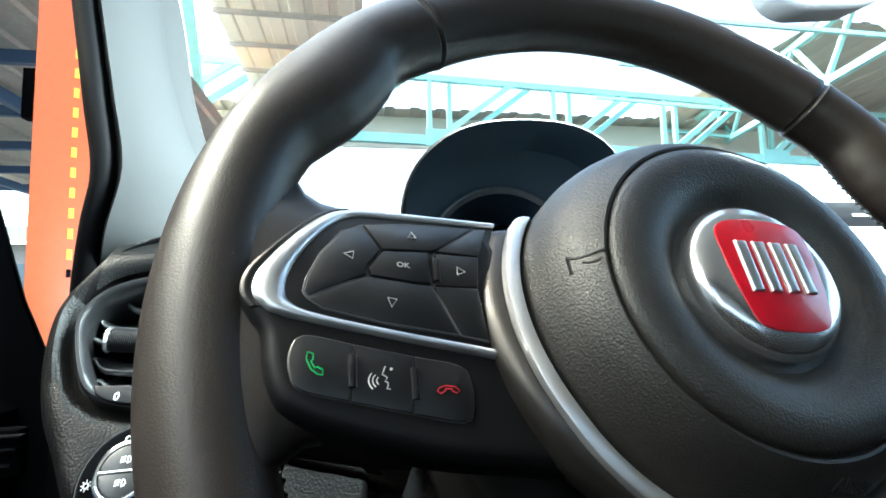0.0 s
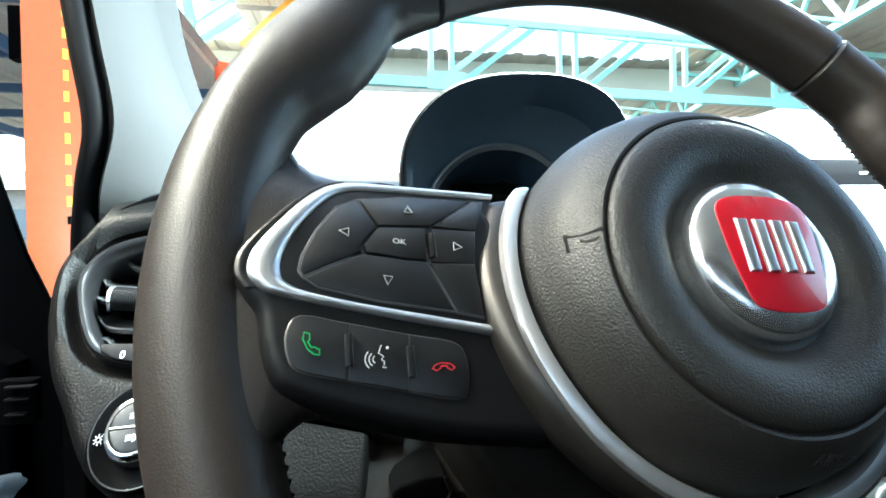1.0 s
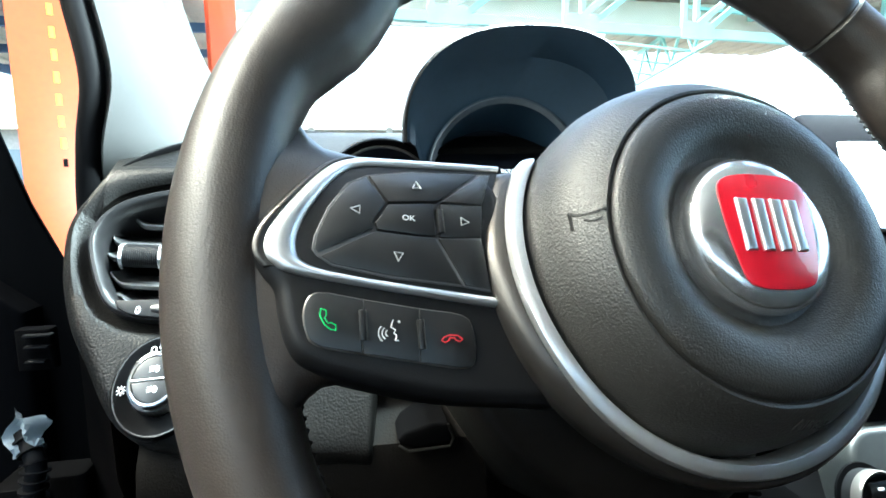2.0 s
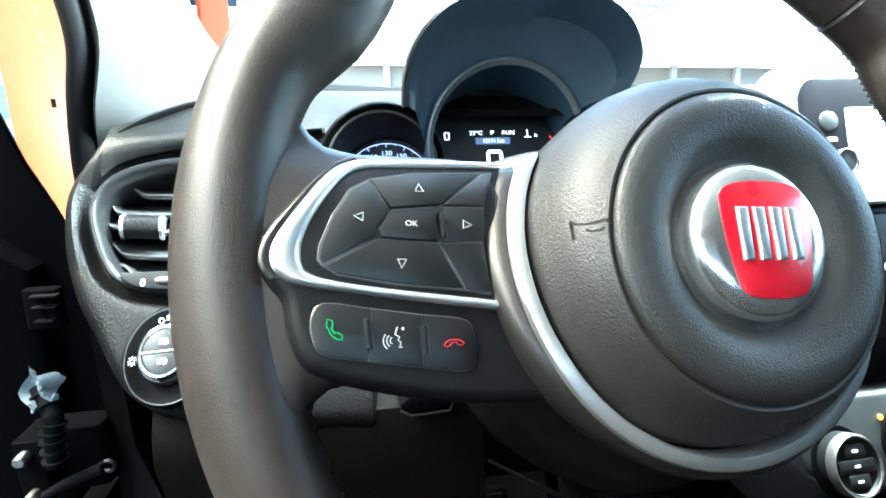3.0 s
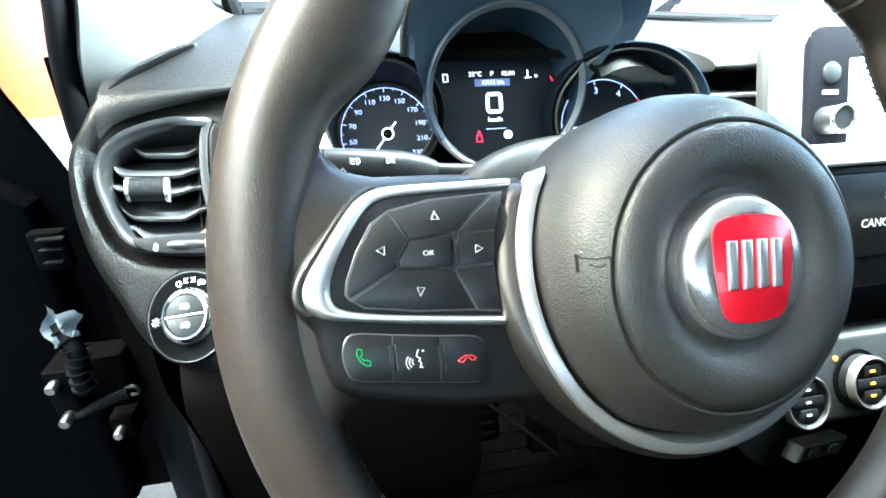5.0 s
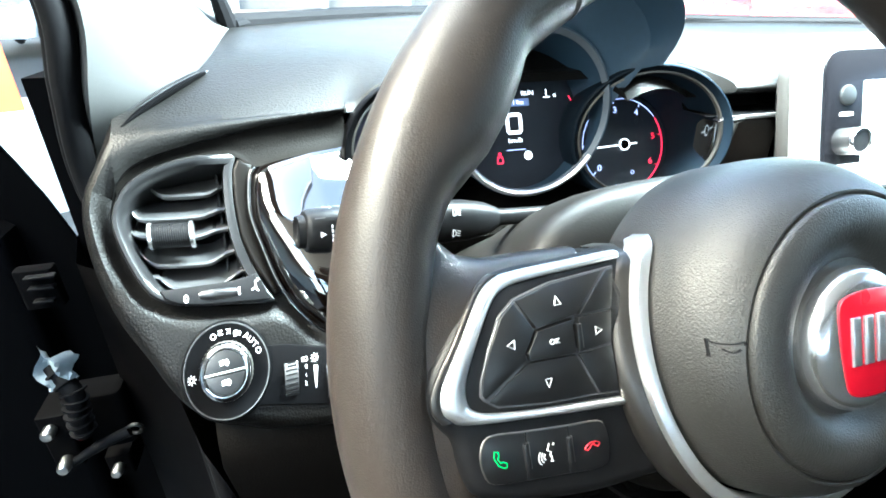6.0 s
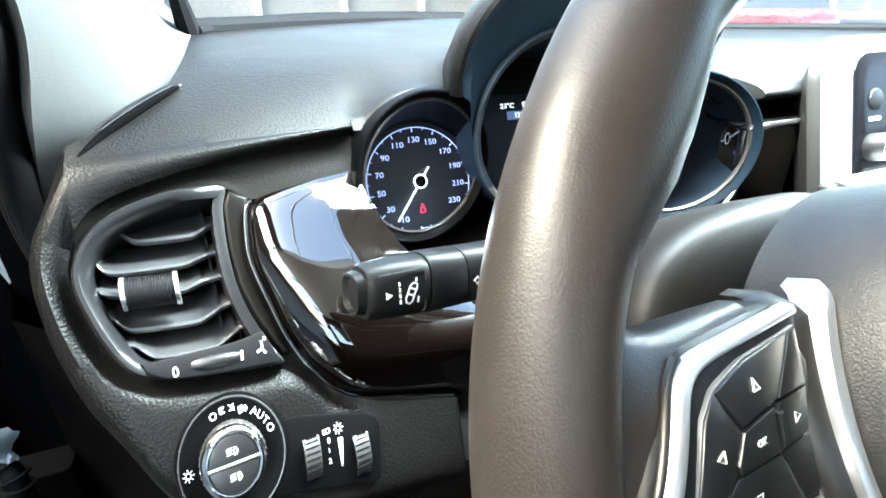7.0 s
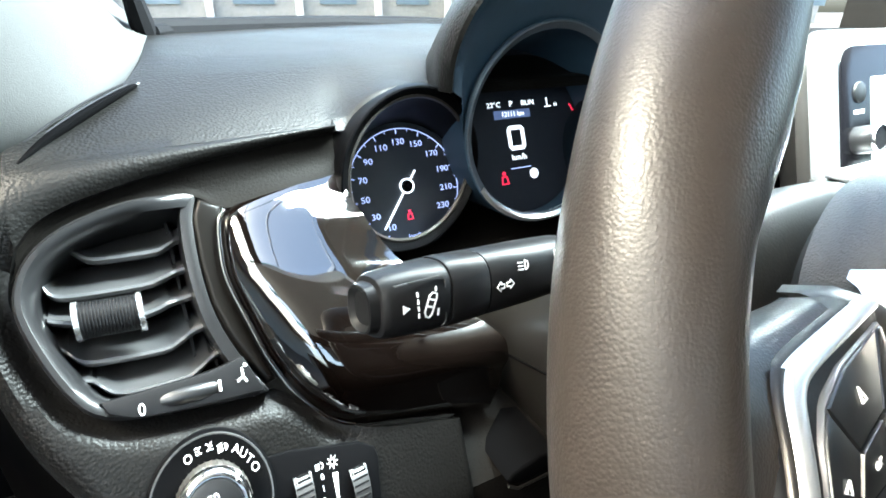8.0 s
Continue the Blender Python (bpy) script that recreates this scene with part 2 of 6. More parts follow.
def box(x0, x1, y0, y1, z0, z1, bevel=0.0, fn=lambda x, y, z: (x, y, z)):
    b = min(bevel, (x1 - x0) / 2.1, (y1 - y0) / 2.1)
    if b <= 0:
        v = [fn(x, y, z) for z in (z0, z1) for y in (y0, y1) for x in (x0, x1)]
        return mesh(v, [(0, 2, 3, 1), (4, 5, 7, 6), (0, 1, 5, 4), (2, 6, 7, 3), (0, 4, 6, 2), (1, 3, 7, 5)])
    poly = []
    for cx, cy, a in ((x1 - b, y1 - b, 0), (x0 + b, y1 - b, 90), (x0 + b, y0 + b, 180), (x1 - b, y0 + b, 270)):
        poly += [(cx + b * math.cos(radians(a + 30 * s)), cy + b * math.sin(radians(a + 30 * s))) for s in range(4)]
    return plate(poly, z0, z1, min(b * 0.5, (z1 - z0) / 3), fn, 2)


def words(text, size, fn, x=0.0, y=0.0, h=0.0, turn=0.0, depth=0.00015, wide=1.0):
    """Lettering in the built-in font, centred at (x, y) on fn's surface."""
    c = bpy.data.curves.new("lettering", "FONT")
    c.body, c.size, c.align_x, c.align_y, c.extrude, c.resolution_u = text, size, "CENTER", "CENTER", depth, 3
    ob = new("lettering", c)
    dg = bpy.context.evaluated_depsgraph_get()
    me = bpy.data.meshes.new_from_object(ob.evaluated_get(dg))
    bpy.data.objects.remove(ob)
    bpy.data.curves.remove(c)
    bm = bmesh.new()
    bm.from_mesh(me)
    bpy.data.meshes.remove(me)
    co, si = math.cos(radians(turn)), math.sin(radians(turn))
    for v in bm.verts:
        a, b = v.co.x * wide, v.co.y
        v.co = Vector(fn(x + a * co - b * si, y + a * si + b * co, h + v.co.z))
    return bm


def circle(cx, cy, r, n=20, a0=0, a1=360):
    return [(cx + r * math.cos(radians(a0 + (a1 - a0) * i / n)), cy + r * math.sin(radians(a0 + (a1 - a0) * i / n))) for i in range(n + (a1 - a0 < 360))]


def flat(x, y, h):
    return (x, y, h)

# ---- the steering wheel ----
LEAN_BACK, TURNED = radians(24.0), radians(5.4)
WU = Vector((math.cos(TURNED), math.sin(TURNED), 0))
WF = Vector((-math.sin(TURNED), math.cos(TURNED), 0))
WV = math.cos(LEAN_BACK) * Vector((0, 0, 1)) + math.sin(LEAN_BACK) * WF
WN = WU.cross(WV)
WHEEL = Matrix.Translation((0, 0, 1.02)) @ Matrix((WU, WV, WN)).transposed().to_4x4()


def spoke(x, y, h):
    """The surface of the left spoke's panel, in the wheel's own axes."""
    z = -0.0297 - (0.1307 * (x + 0.1118) + 0.0309 * (y - 0.0054)) / 0.991 - 12.0 * max(0.0, min(y, 0.055) - 0.020) ** 2
    return (x + 0.13 * h, y + 0.03 * h, z + h)


def rim_inner(deg):
    """How far the rim's inner side lies from its middle, by the angle."""
    table = ((83.5, 0.1475), (112, 0.1475), (124, 0.1485), (130, 0.1505), (133, 0.1515), (137, 0.1472), (142, 0.1450), (147, 0.1458), (151, 0.1492),
             (155, 0.1535), (160, 0.1545), (175, 0.153), (195, 0.1535), (201, 0.1555), (207, 0.1565), (235, 0.1545), (263.5, 0.152))
    a = deg % 360
    a = 263.5 - (a - 263.5) if a > 263.5 else a
    a = 167 - a if a < 83.5 else a
    return float(np.interp(a, [t[0] for t in table], [t[1] for t in table]))


def rim_row(deg, grow=0.0, k=28):
    r1, r0 = 0.1872 + grow, rim_inner(deg) - grow
    mid, half, deep = (r0 + r1) / 2, (r1 - r0) / 2, 0.0172 + grow
    a, row = radians(deg), []
    for j in range(k):
        b = 2 * math.pi * j / k
        q = mid + half * math.cos(b)
        row.append((0.0036 + q * math.cos(a), 0.005 + q * math.sin(a), -0.040 + (deep if math.sin(b) > 0 else 0.80 * deep) * math.sin(b)))
    return row


def build_wheel():
    w = thing("steering_wheel", "black leather steering wheel with silver trim and spoke buttons", "steering wheel", WHEEL)
    seams = (123.5, 43.5, 324)
    degs = sorted(set([i * 1.5 for i in range(240)]) | {s + d for s in seams for d in (-0.5, -0.25, 0, 0.25, 0.5)})
    rows = []
    for d in degs:
        near = min(abs(d - s) for s in seams)
        rows.append(rim_row(d, -0.0011 if near < 0.1 else (-0.0006 if near < 0.3 else 0.0)))
    part("rim", loft(rows, around=True, along=True), LEATHER, w, "grained black leather rim with thumb grips")
    for s in (123.5, 43.5):
        part("seam_bead", loft([rim_row(s + d, g) for d, g in ((-0.9, -0.001), (-0.75, 0.0004), (-0.5, 0.0004), (-0.35, -0.001))], around=True), PADSKIN, w)
    # stitches along the inner side of the grips
    for lo, hi in ((129, 152), (195, 226), (15, 38)):
        for i in range(int((hi - lo) / 1.3)):
            d = lo + i * 1.3
            dip = 0.018 * (1 - math.sqrt(1 - (0.0075 / 0.0172) ** 2)) + 0.0022 if lo != 195 else 0.0
            a, q = radians(d), rim_inner(d) - 0.0002 + dip
            b = radians(d + 0.75)
            q2 = rim_inner(d + 0.75) + 0.0006 + dip
            z = -0.0475 if lo != 195 else -0.040
            part("stitch", pipe([(0.0036 + q2 * math.cos(a), 0.005 + q2 * math.sin(a), z + 0.002), (0.0036 + q * math.cos((a + b) / 2), 0.005 + q * math.sin((a + b) / 2), z),
                                 (0.0036 + q2 * math.cos(b), 0.005 + q2 * math.sin(b), z - 0.002)], 0.00055, 6), STITCH, w)
    # leather lug that joins rim and spoke
    web_x = (-0.168, -0.160, -0.155, -0.150, -0.146, -0.1425, -0.1385, -0.1335, -0.128, -0.122, -0.110, -0.098, -0.085)
    web_up = np.interp(web_x, (-0.168, -0.160, -0.150, -0.1425, -0.1385, -0.1335, -0.124, -0.100, -0.085), (0.088, 0.082, 0.0730, 0.0655, 0.058, 0.0525, 0.0490, 0.0480, 0.047))
    web_low = np.interp(web_x, (-0.168, -0.160, -0.1535, -0.1495, -0.1455, -0.1395, -0.128, -0.085), (-0.078, -0.070, -0.058, -0.047, -0.036, -0.0310, -0.030, -0.030))
    web_top = np.interp(web_x, (-0.168, -0.150, -0.140, -0.120, -0.085), (-0.0265, -0.0270, -0.0282, -0.0312, -0.0362))
    rows = []
    for x, hi, lo, zt in zip(web_x, web_up, web_low, web_top):
        reach = math.sqrt(max(0.0, 0.1735 ** 2 - (x - 0.0036) ** 2))
        hi, lo = min(hi, 0.005 + reach), max(lo, 0.005 - reach)
        mid, half, zb, row = (hi + lo) / 2, (hi - lo) / 2, -0.0535, []
        for j in range(56):
            a = 2 * math.pi * j / 56
            y = mid + half * math.copysign(abs(math.cos(a)) ** 0.45, math.cos(a))
            z = (zt + zb) / 2 + (zt - zb) / 2 * math.copysign(abs(math.sin(a)) ** 0.55, math.sin(a))
            row.append((x, y, z - 9.0 * max(0.0, min(y, 0.055) - 0.022) ** 2))
        rows.append(row)
    part("spoke_leather", loft(rows, around=True, ends=True), LEATHER, w)
    outer = curve_through([(-0.0746, 0.0448), (-0.0984, 0.0455), (-0.1185, 0.0458), (-0.128, 0.0447), (-0.1356, 0.0409), (-0.1453, 0.0297), (-0.1528, 0.0212), (-0.1562, 0.0145),
                           (-0.1563, 0.0077), (-0.1533, 0.0014), (-0.1504, -0.0032), (-0.1494, -0.0117), (-0.1469, -0.0204), (-0.1416, -0.0258), (-0.1283, -0.0315), (-0.1012, -0.0396), (-0.074, -0.0440)], 4)
    part("spoke_panel", plate(outer + [(-0.060, -0.0465), (-0.0660, -0.030), (-0.0745, 0.0), (-0.0715, 0.028)], -0.016, 0.0010, 0.0050, spoke, 5), BLACK, w, "satin black spoke panel")
    so = curve_through([(-0.0700, 0.0432), (-0.0949, 0.0437), (-0.1187, 0.0439), (-0.1273, 0.0424), (-0.1341, 0.0377), (-0.1438, 0.0261), (-0.1513, 0.0158), (-0.1529, 0.009), (-0.1506, 0.0046), (-0.1443, 0.001), (-0.1166, -0.0053), (-0.080, -0.0127)], 5)
    si = curve_through([(-0.0705, 0.0400), (-0.0935, 0.0401), (-0.1113, 0.0402), (-0.122, 0.0394), (-0.1289, 0.0356), (-0.137, 0.0257), (-0.143, 0.0152), (-0.144, 0.0082), (-0.1414, 0.0045), (-0.134, 0.0017), (-0.1162, -0.0023), (-0.080, -0.0090)], 5)
    part("silver_bezel", ribbon(so, si, 0.0018, spoke, 8, 0.0010), SATIN, w, "satin silver bezel round the buttons")
    tm = [(a[0] - 0.35 * (b[0] - a[0]), a[1] - 0.35 * (b[1] - a[1])) for a, b in zip(so, si)]
    part("titanium_edge", ribbon(tm[12:-14], so[12:-14], 0.0007, spoke, 4, 0.0008), TRIMDARK, w)
    part("button_well", plate(ccw(si + [(-0.0836, 0.012)]), -0.002, 0.0012, 0.0003, spoke, 2), BLACK, w)
    glow = inset(ccw([(-0.1206, 0.0352), (-0.1046, 0.0377), (-0.0748, 0.0379), (-0.0815, 0.0240), (-0.0838, 0.0118), (-0.0832, -0.0068), (-0.093, -0.0046), (-0.116, -0.001), (-0.1338, 0.0034), (-0.1383, 0.0068), (-0.1394, 0.0088), (-0.1385, 0.0131), (-0.1341, 0.0221), (-0.1277, 0.0312)]), -0.0002)
    # plate shows between the keys as their drawn bevel highlights
    part("gap_plate", plate(glow, 0.0, 0.0017, 0.0002, spoke, 1), KEYGLINT, w)

    keys = {
        "up": [(-0.1203, 0.0349), (-0.1046, 0.0374), (-0.0800, 0.0378), (-0.0972, 0.0252), (-0.1149, 0.0245)],
        "left": [(-0.1212, 0.0345), (-0.1275, 0.0309), (-0.1338, 0.0219), (-0.1381, 0.0131), (-0.1390, 0.0088), (-0.1380, 0.0073), (-0.1206, 0.0152), (-0.1207, 0.0176), (-0.1156, 0.0242)],
        "ok": [(-0.1149, 0.0237), (-0.0996, 0.0243), (-0.1001, 0.0124), (-0.1066, 0.0130), (-0.1194, 0.0147), (-0.1199, 0.0172)],
        "down": [(-0.1374, 0.0064), (-0.1203, 0.0143), (-0.1066, 0.0126), (-0.1002, 0.0118), (-0.0930, -0.0042), (-0.116, -0.0006), (-0.1338, 0.0037)],
        "right": [(-0.0970, 0.0243), (-0.0815, 0.0236), (-0.0837, 0.0118), (-0.0986, 0.0121)],
        "corner_up": [(-0.0964, 0.0250), (-0.0788, 0.0375), (-0.0748, 0.0375), (-0.0813, 0.0240)],
        "corner_down": [(-0.0992, 0.0117), (-0.0920, -0.0046), (-0.0831, -0.0062), (-0.0837, 0.0113)],
    }
    for name, poly in keys.items():
        part("button", plate(inset(ccw(poly), 0.00012), -0.001, 0.0024 if name == "ok" else 0.0021, 0.00035, spoke, 2), KEY, w, "black push button")
    ph = curve_through([(-0.1389, -0.0045), (-0.126, -0.0071), (-0.108, -0.011), (-0.0945, -0.0138), (-0.0912, -0.0185), (-0.0916, -0.0272), (-0.0953, -0.0307), (-0.1107, -0.0275), (-0.1278, -0.0234), (-0.1395, -0.0202), (-0.1425, -0.016), (-0.1428, -0.0092)], 3, True)
    part("phone_well", plate(ph, -0.002, 0.0013, 0.0002, spoke, 1), KNOBMAT, w)
    for lo, hi in ((-9, -0.1266), (-0.1266, -0.1092), (-0.1092, 9)):
        poly = [p for p in inset(ccw(ph), 0.00035)]
        cut = []
        n = len(poly)
        for i in range(n):
            a, b = poly[i], poly[(i + 1) % n]
            sk = lambda p: p[0] - 0.104 * (p[1] + 0.019)
            for lim in (lo + 0.00018, hi - 0.00018):
                if (sk(a) - lim) * (sk(b) - lim) < 0:
                    u = (lim - sk(a)) / (sk(b) - sk(a))
                    cut.append((i + u, (a[0] + (b[0] - a[0]) * u, a[1] + (b[1] - a[1]) * u)))
            if lo <= sk(a) <= hi:
                cut.append((i, a))
        cut = [p for _, p in sorted(cut, key=lambda c: c[0])]
        part("phone_button", plate(cut, -0.001, 0.0019, 0.0003, spoke, 2), KEY, w, "black phone button")
    for x, y, hgt in ((-0.0981, 0.0178, 0.0085), (-0.1266, -0.0152, 0.0090), (-0.1092, -0.0192, 0.0090)):
        poly = [(x - 0.0009, y - hgt / 2), (x + 0.0009, y - hgt / 2), (x + 0.0011, y + hgt / 2), (x - 0.0007, y + hgt / 2)]
        part("hinge_bar", plate(poly, 0, 0.0031, 0.0005, spoke, 2), KEY, w)
        part("hinge_line", stroke([(x + 0.0012, y - hgt / 2), (x + 0.0014, y + hgt / 2)], 0.0003, spoke, 0.0015, 0.0026), KNOBMAT, w)
    # printed signs
    T = 0.00027
    for cx, cy, rot, s in ((-0.1042, 0.0313, 88, 1.0), (-0.1255, 0.0217, 172, 1.0), (-0.1134, 0.0059, 262, 1.0), (-0.0892, 0.0177, -6, 1.0)):
        tri = [(cx + 0.0018 * s * math.cos(radians(rot + a)), cy + 0.0018 * s * math.sin(radians(rot + a))) for a in (0, 128, 232)]
        part("arrow_sign", stroke(tri, T, spoke, 0.0018, 0.0023, True), INK, w, "white printed arrow")
    part("ok_sign", words("OK", 0.0026, spoke, -0.1088, 0.0186, 0.0025, -5, wide=1.15), INK, w, "white printed letters OK")
    hand = [(-0.0022, 0.0032), (-0.0008, 0.0026), (-0.0008, 0.0010), (-0.0014, 0.0006), (-0.0004, -0.0012), (0.0003, -0.0010), (0.0017, -0.0019), (0.0016, -0.0033), (0.0002, -0.0030), (-0.0014, -0.0016), (-0.0026, 0.0012)]
    part("phone_sign", stroke([(-0.1358 + x, -0.0128 + y) for x, y in hand], T * 1.15, spoke, 0.0018, 0.0022, True), INKGREEN, w, "green handset sign")
    a = radians(118)
    part("phone_sign", stroke([(-0.0992 + 0.95 * (x * math.cos(-a) - y * math.sin(-a)), -0.0218 + 0.95 * (x * math.sin(-a) + y * math.cos(-a))) for x, y in [(x * 0.9, y) for x, y in hand]], T * 1.15, spoke, 0.0018, 0.0022, True), INKRED, w, "red handset sign")
    vx, vy = -0.1175, -0.0175
    sign = [stroke([(vx + x, vy + y) for x, y in line], T, spoke, 0.0018, 0.0022) for line in (
        [(0.0004, 0.0034), (-0.0006, 0.0012), (0.0008, 0.0002), (0.0001, -0.0008), (0.0009, -0.0012), (0.0008, -0.0022), (0.0003, -0.0028), (0.0014, -0.0030)],
        circle(-0.0012, -0.0006, 0.0011, 6, 120, 240), circle(-0.0014, -0.0006, 0.0020, 6, 125, 235), circle(-0.0016, -0.0006, 0.0029, 6, 130, 230))]
    sign.append(plate(circle(vx + 0.0021, vy + 0.0026, 0.0004, 10), 0.0018, 0.0022, 0.0001, spoke, 1))
    part("voice_sign", join(*sign), INK, w, "white voice command sign")

    # hub: pad, omega trim, badge
    def hub(x, y, h):
        return (x, y, h)

    pad = [(0.0262, -0.0060), (0.0290, -0.0062), (0.0310, -0.0045), (0.0335, -0.0020), (0.0365, -0.0004), (0.0400, 0.0006), (0.0440, 0.0009), (0.0480, 0.0002), (0.0507, -0.0010), (0.0518, -0.0022), (0.0520, -0.0042), (0.0527, -0.0044),
           (0.0529, -0.0030), (0.0538, -0.0028), (0.0570, -0.0052), (0.0610, -0.0098), (0.0645, -0.0155), (0.0672, -0.0225), (0.0690, -0.0300), (0.0695, -0.040), (0.0690, -0.065)]
    part("airbag_pad", revolve([(0.0, -0.0060)] + pad, hub, 96), PADSKIN, w, "round grained black horn pad with a groove")
    part("hub_back", revolve([(0.060, -0.036), (0.066, -0.044), (0.064, -0.060), (0.060, -0.072), (0.0, -0.074)], hub, 60), BLACK, w)

    def omega(profile, droop=0.004, fall=0.0165, reach=0.0464, narrow=1.0):
        rows = []
        for i in range(97):
            u = i / 96
            row = []
            for rr, z in profile:
                end = max(0.0, min(1.0, (abs(2 * u - 1) - 0.62) / 0.36))
                low = max(0.0, min(1.0, (0.75 - abs(2 * u - 1)) / 0.5))
                r = rr - max(0.0, rr - 0.0772) * 0.15 * end - max(0.0, rr - 0.0759) * 0.55 * low
                a0 = 180 - math.degrees(math.asin(reach / r))
                d = a0 + (527 - 2 * a0) * u
                up = max(0.0, abs(d - 263.5) - 55) / 68
                tip = max(0.0, (abs(2 * u - 1) - 0.955) / 0.045)
                r -= 0.45 * max(0.0, r - 0.0715) * tip * tip * narrow
                row.append((r * math.cos(radians(d)), r * math.sin(radians(d)), z - fall * up ** 1.4 - droop * tip * tip))
            rows.append(row)
        return loft(rows, around=True, ends=True)

    part("omega_trim", omega([(0.0699, -0.030), (0.0700, -0.0215), (0.0708, -0.0199), (0.0730, -0.0196), (0.0751, -0.0205), (0.0757, -0.0220), (0.0757, -0.030)]), SATIN, w, "bright silver arc round the horn pad")
    part("omega_edge", omega([(0.0757, -0.034), (0.0759, -0.0224), (0.0785, -0.0230), (0.0822, -0.0250), (0.0840, -0.0285), (0.0834, -0.0350), (0.0757, -0.0360)], 0.012, 0.0195, 0.0440, 0.0), TRIMDARK, w, "dark satin arc outside the silver one")
    def on_pad(px, py, h):
        return (px, py, float(np.interp(math.hypot(px, py), [r for r, _ in pad], [z for _, z in pad])) + h)

    def horn(x, y, h):
        return on_pad(-0.0575 + 0.85 * x + y * 0.08, 0.0087 + 0.85 * y - x * 0.09, h)

    # black strokes draw the shade of the emboss
    sign = [stroke(l, 0.00062, horn, -0.0008, 0.0004, c) for l, c in (([(-0.0042, 0.0038), (-0.0040, -0.0034)], False), (curve_through([(-0.0042, 0.0036), (-0.0032, 0.0024), (-0.0006, 0.0019), (0.0024, 0.0022), (0.0050, 0.0030)], 4), False), (circle(0.0014, 0.0016, 0.0028, 8, 215, 325), False), ([(0.0050, 0.0030), (0.0051, 0.0016)], False))]
    part("horn_sign", join(*sign), BLACK, w, "horn sign, its emboss shade drawn in black")
    low = lambda x, y, h: on_pad(x + 0.006, y - 0.0600, h)
    # letters lighter than the pad: light on the emboss is in their colour
    part("airbag_letters", words("AIRBAG", 0.0044, low, 0, 0, 0.0002, -9, 0.0003, 1.2), SLATMAT, w, "embossed word AIRBAG, toned lighter than the pad")
    part("badge_ring", revolve([(0.0264, -0.0068), (0.0267, -0.0042), (0.0264, -0.0022), (0.0256, -0.0004), (0.0244, 0.0008), (0.0228, 0.0016), (0.0210, 0.0021), (0.0190, 0.0024), (0.0170, 0.0025), (0.0, 0.0018)], hub, 96), BADGE, w, "polished chrome badge ring")
    sh = curve_through([(0.0, 0.0196), (0.0120, 0.0186), (0.0176, 0.0150), (0.0184, 0.0060), (0.0166, -0.0080), (0.0138, -0.0172), (0.0085, -0.0200), (0.0, -0.0206), (-0.0085, -0.0200), (-0.0138, -0.0172), (-0.0166, -0.0080), (-0.0184, 0.0060), (-0.0176, 0.0150), (-0.0120, 0.0186)], 4, True)
    sh = [(0.93 * x, 0.95 * y) for x, y in sh]
    tr = radians(-4.0)
    bad = lambda x, y, h: (x * math.cos(tr) - y * math.sin(tr), x * math.sin(tr) + y * math.cos(tr), 0.0026 + h - 1.1 * (x * x + y * y))
    part("badge_field", plate(sh, -0.0004, 0.0006, 0.0003, bad, 2), RED, w, "glossy red shield field")
    for x in (-0.0098, -0.0034, 0.0030, 0.0094):
        poly = [(x - 0.0020, -0.0075), (x + 0.0020, -0.0075), (x + 0.0021, 0.0098), (x - 0.0021, 0.0098)]
        part("badge_bar", plate(poly, 0.0004, 0.0016, 0.0009, bad, 3), SATIN, w, "plain raised chrome bar")
    return w


build_wheel()

# ---- column shroud and stalk ----
def build_column():
    c = thing("column_shroud", "grey-brown plastic steering column shroud behind the wheel", "column shroud", WHEEL)
    rows = []
    for z, wx, top, bot in ((-0.076, 0.030, 0.022, -0.030), (-0.0765, 0.054, 0.040, -0.060), (-0.0795, 0.072, 0.0535, -0.082), (-0.0840, 0.0822, 0.0612, -0.094), (-0.0868, 0.0860, 0.0646, -0.099), (-0.0905, 0.0882, 0.0667, -0.102), (-0.096, 0.0890, 0.0675, -0.1035), (-0.12, 0.0870, 0.0660, -0.106), (-0.16, 0.080, 0.0600, -0.110), (-0.22, 0.066, 0.046, -0.112), (-0.30, 0.060, 0.030, -0.11)):
        row = []
        for j in range(48):
            a = 2 * math.pi * j / 48
            ca, sa = math.cos(a), math.sin(a)
            ex = 0.72
            x = wx * math.copysign(abs(ca) ** ex, ca) * (1 + 0.34 * min(0.0, sa)) - 0.010 * min(0.0, sa)
            y = (top if sa > 0 else -bot) * math.copysign(abs(sa) ** ex, sa)
            row.append((x, y, z))
        rows.append(row)
    part("shroud", loft(rows, around=True, ends=True), SHROUD, c)
    part("shroud_joint", pipe([(-0.0888, 0.0, -0.095), (-0.0868, 0.0, -0.12), (-0.0795, 0.0, -0.16), (-0.066, 0.0, -0.22)], 0.0008, 6), DEEP, c)
    for s in (-1, 1):
        seam = [(0.008 + s * (0.046 - 0.05 * (0.10 + z)), -0.0985 + 0.02 * (0.10 + z), z) for z in (-0.090, -0.10, -0.12, -0.15, -0.19)]
        part("shroud_seam", pipe(seam, 0.0012, 6), DEEP, c)
    return c


build_column()


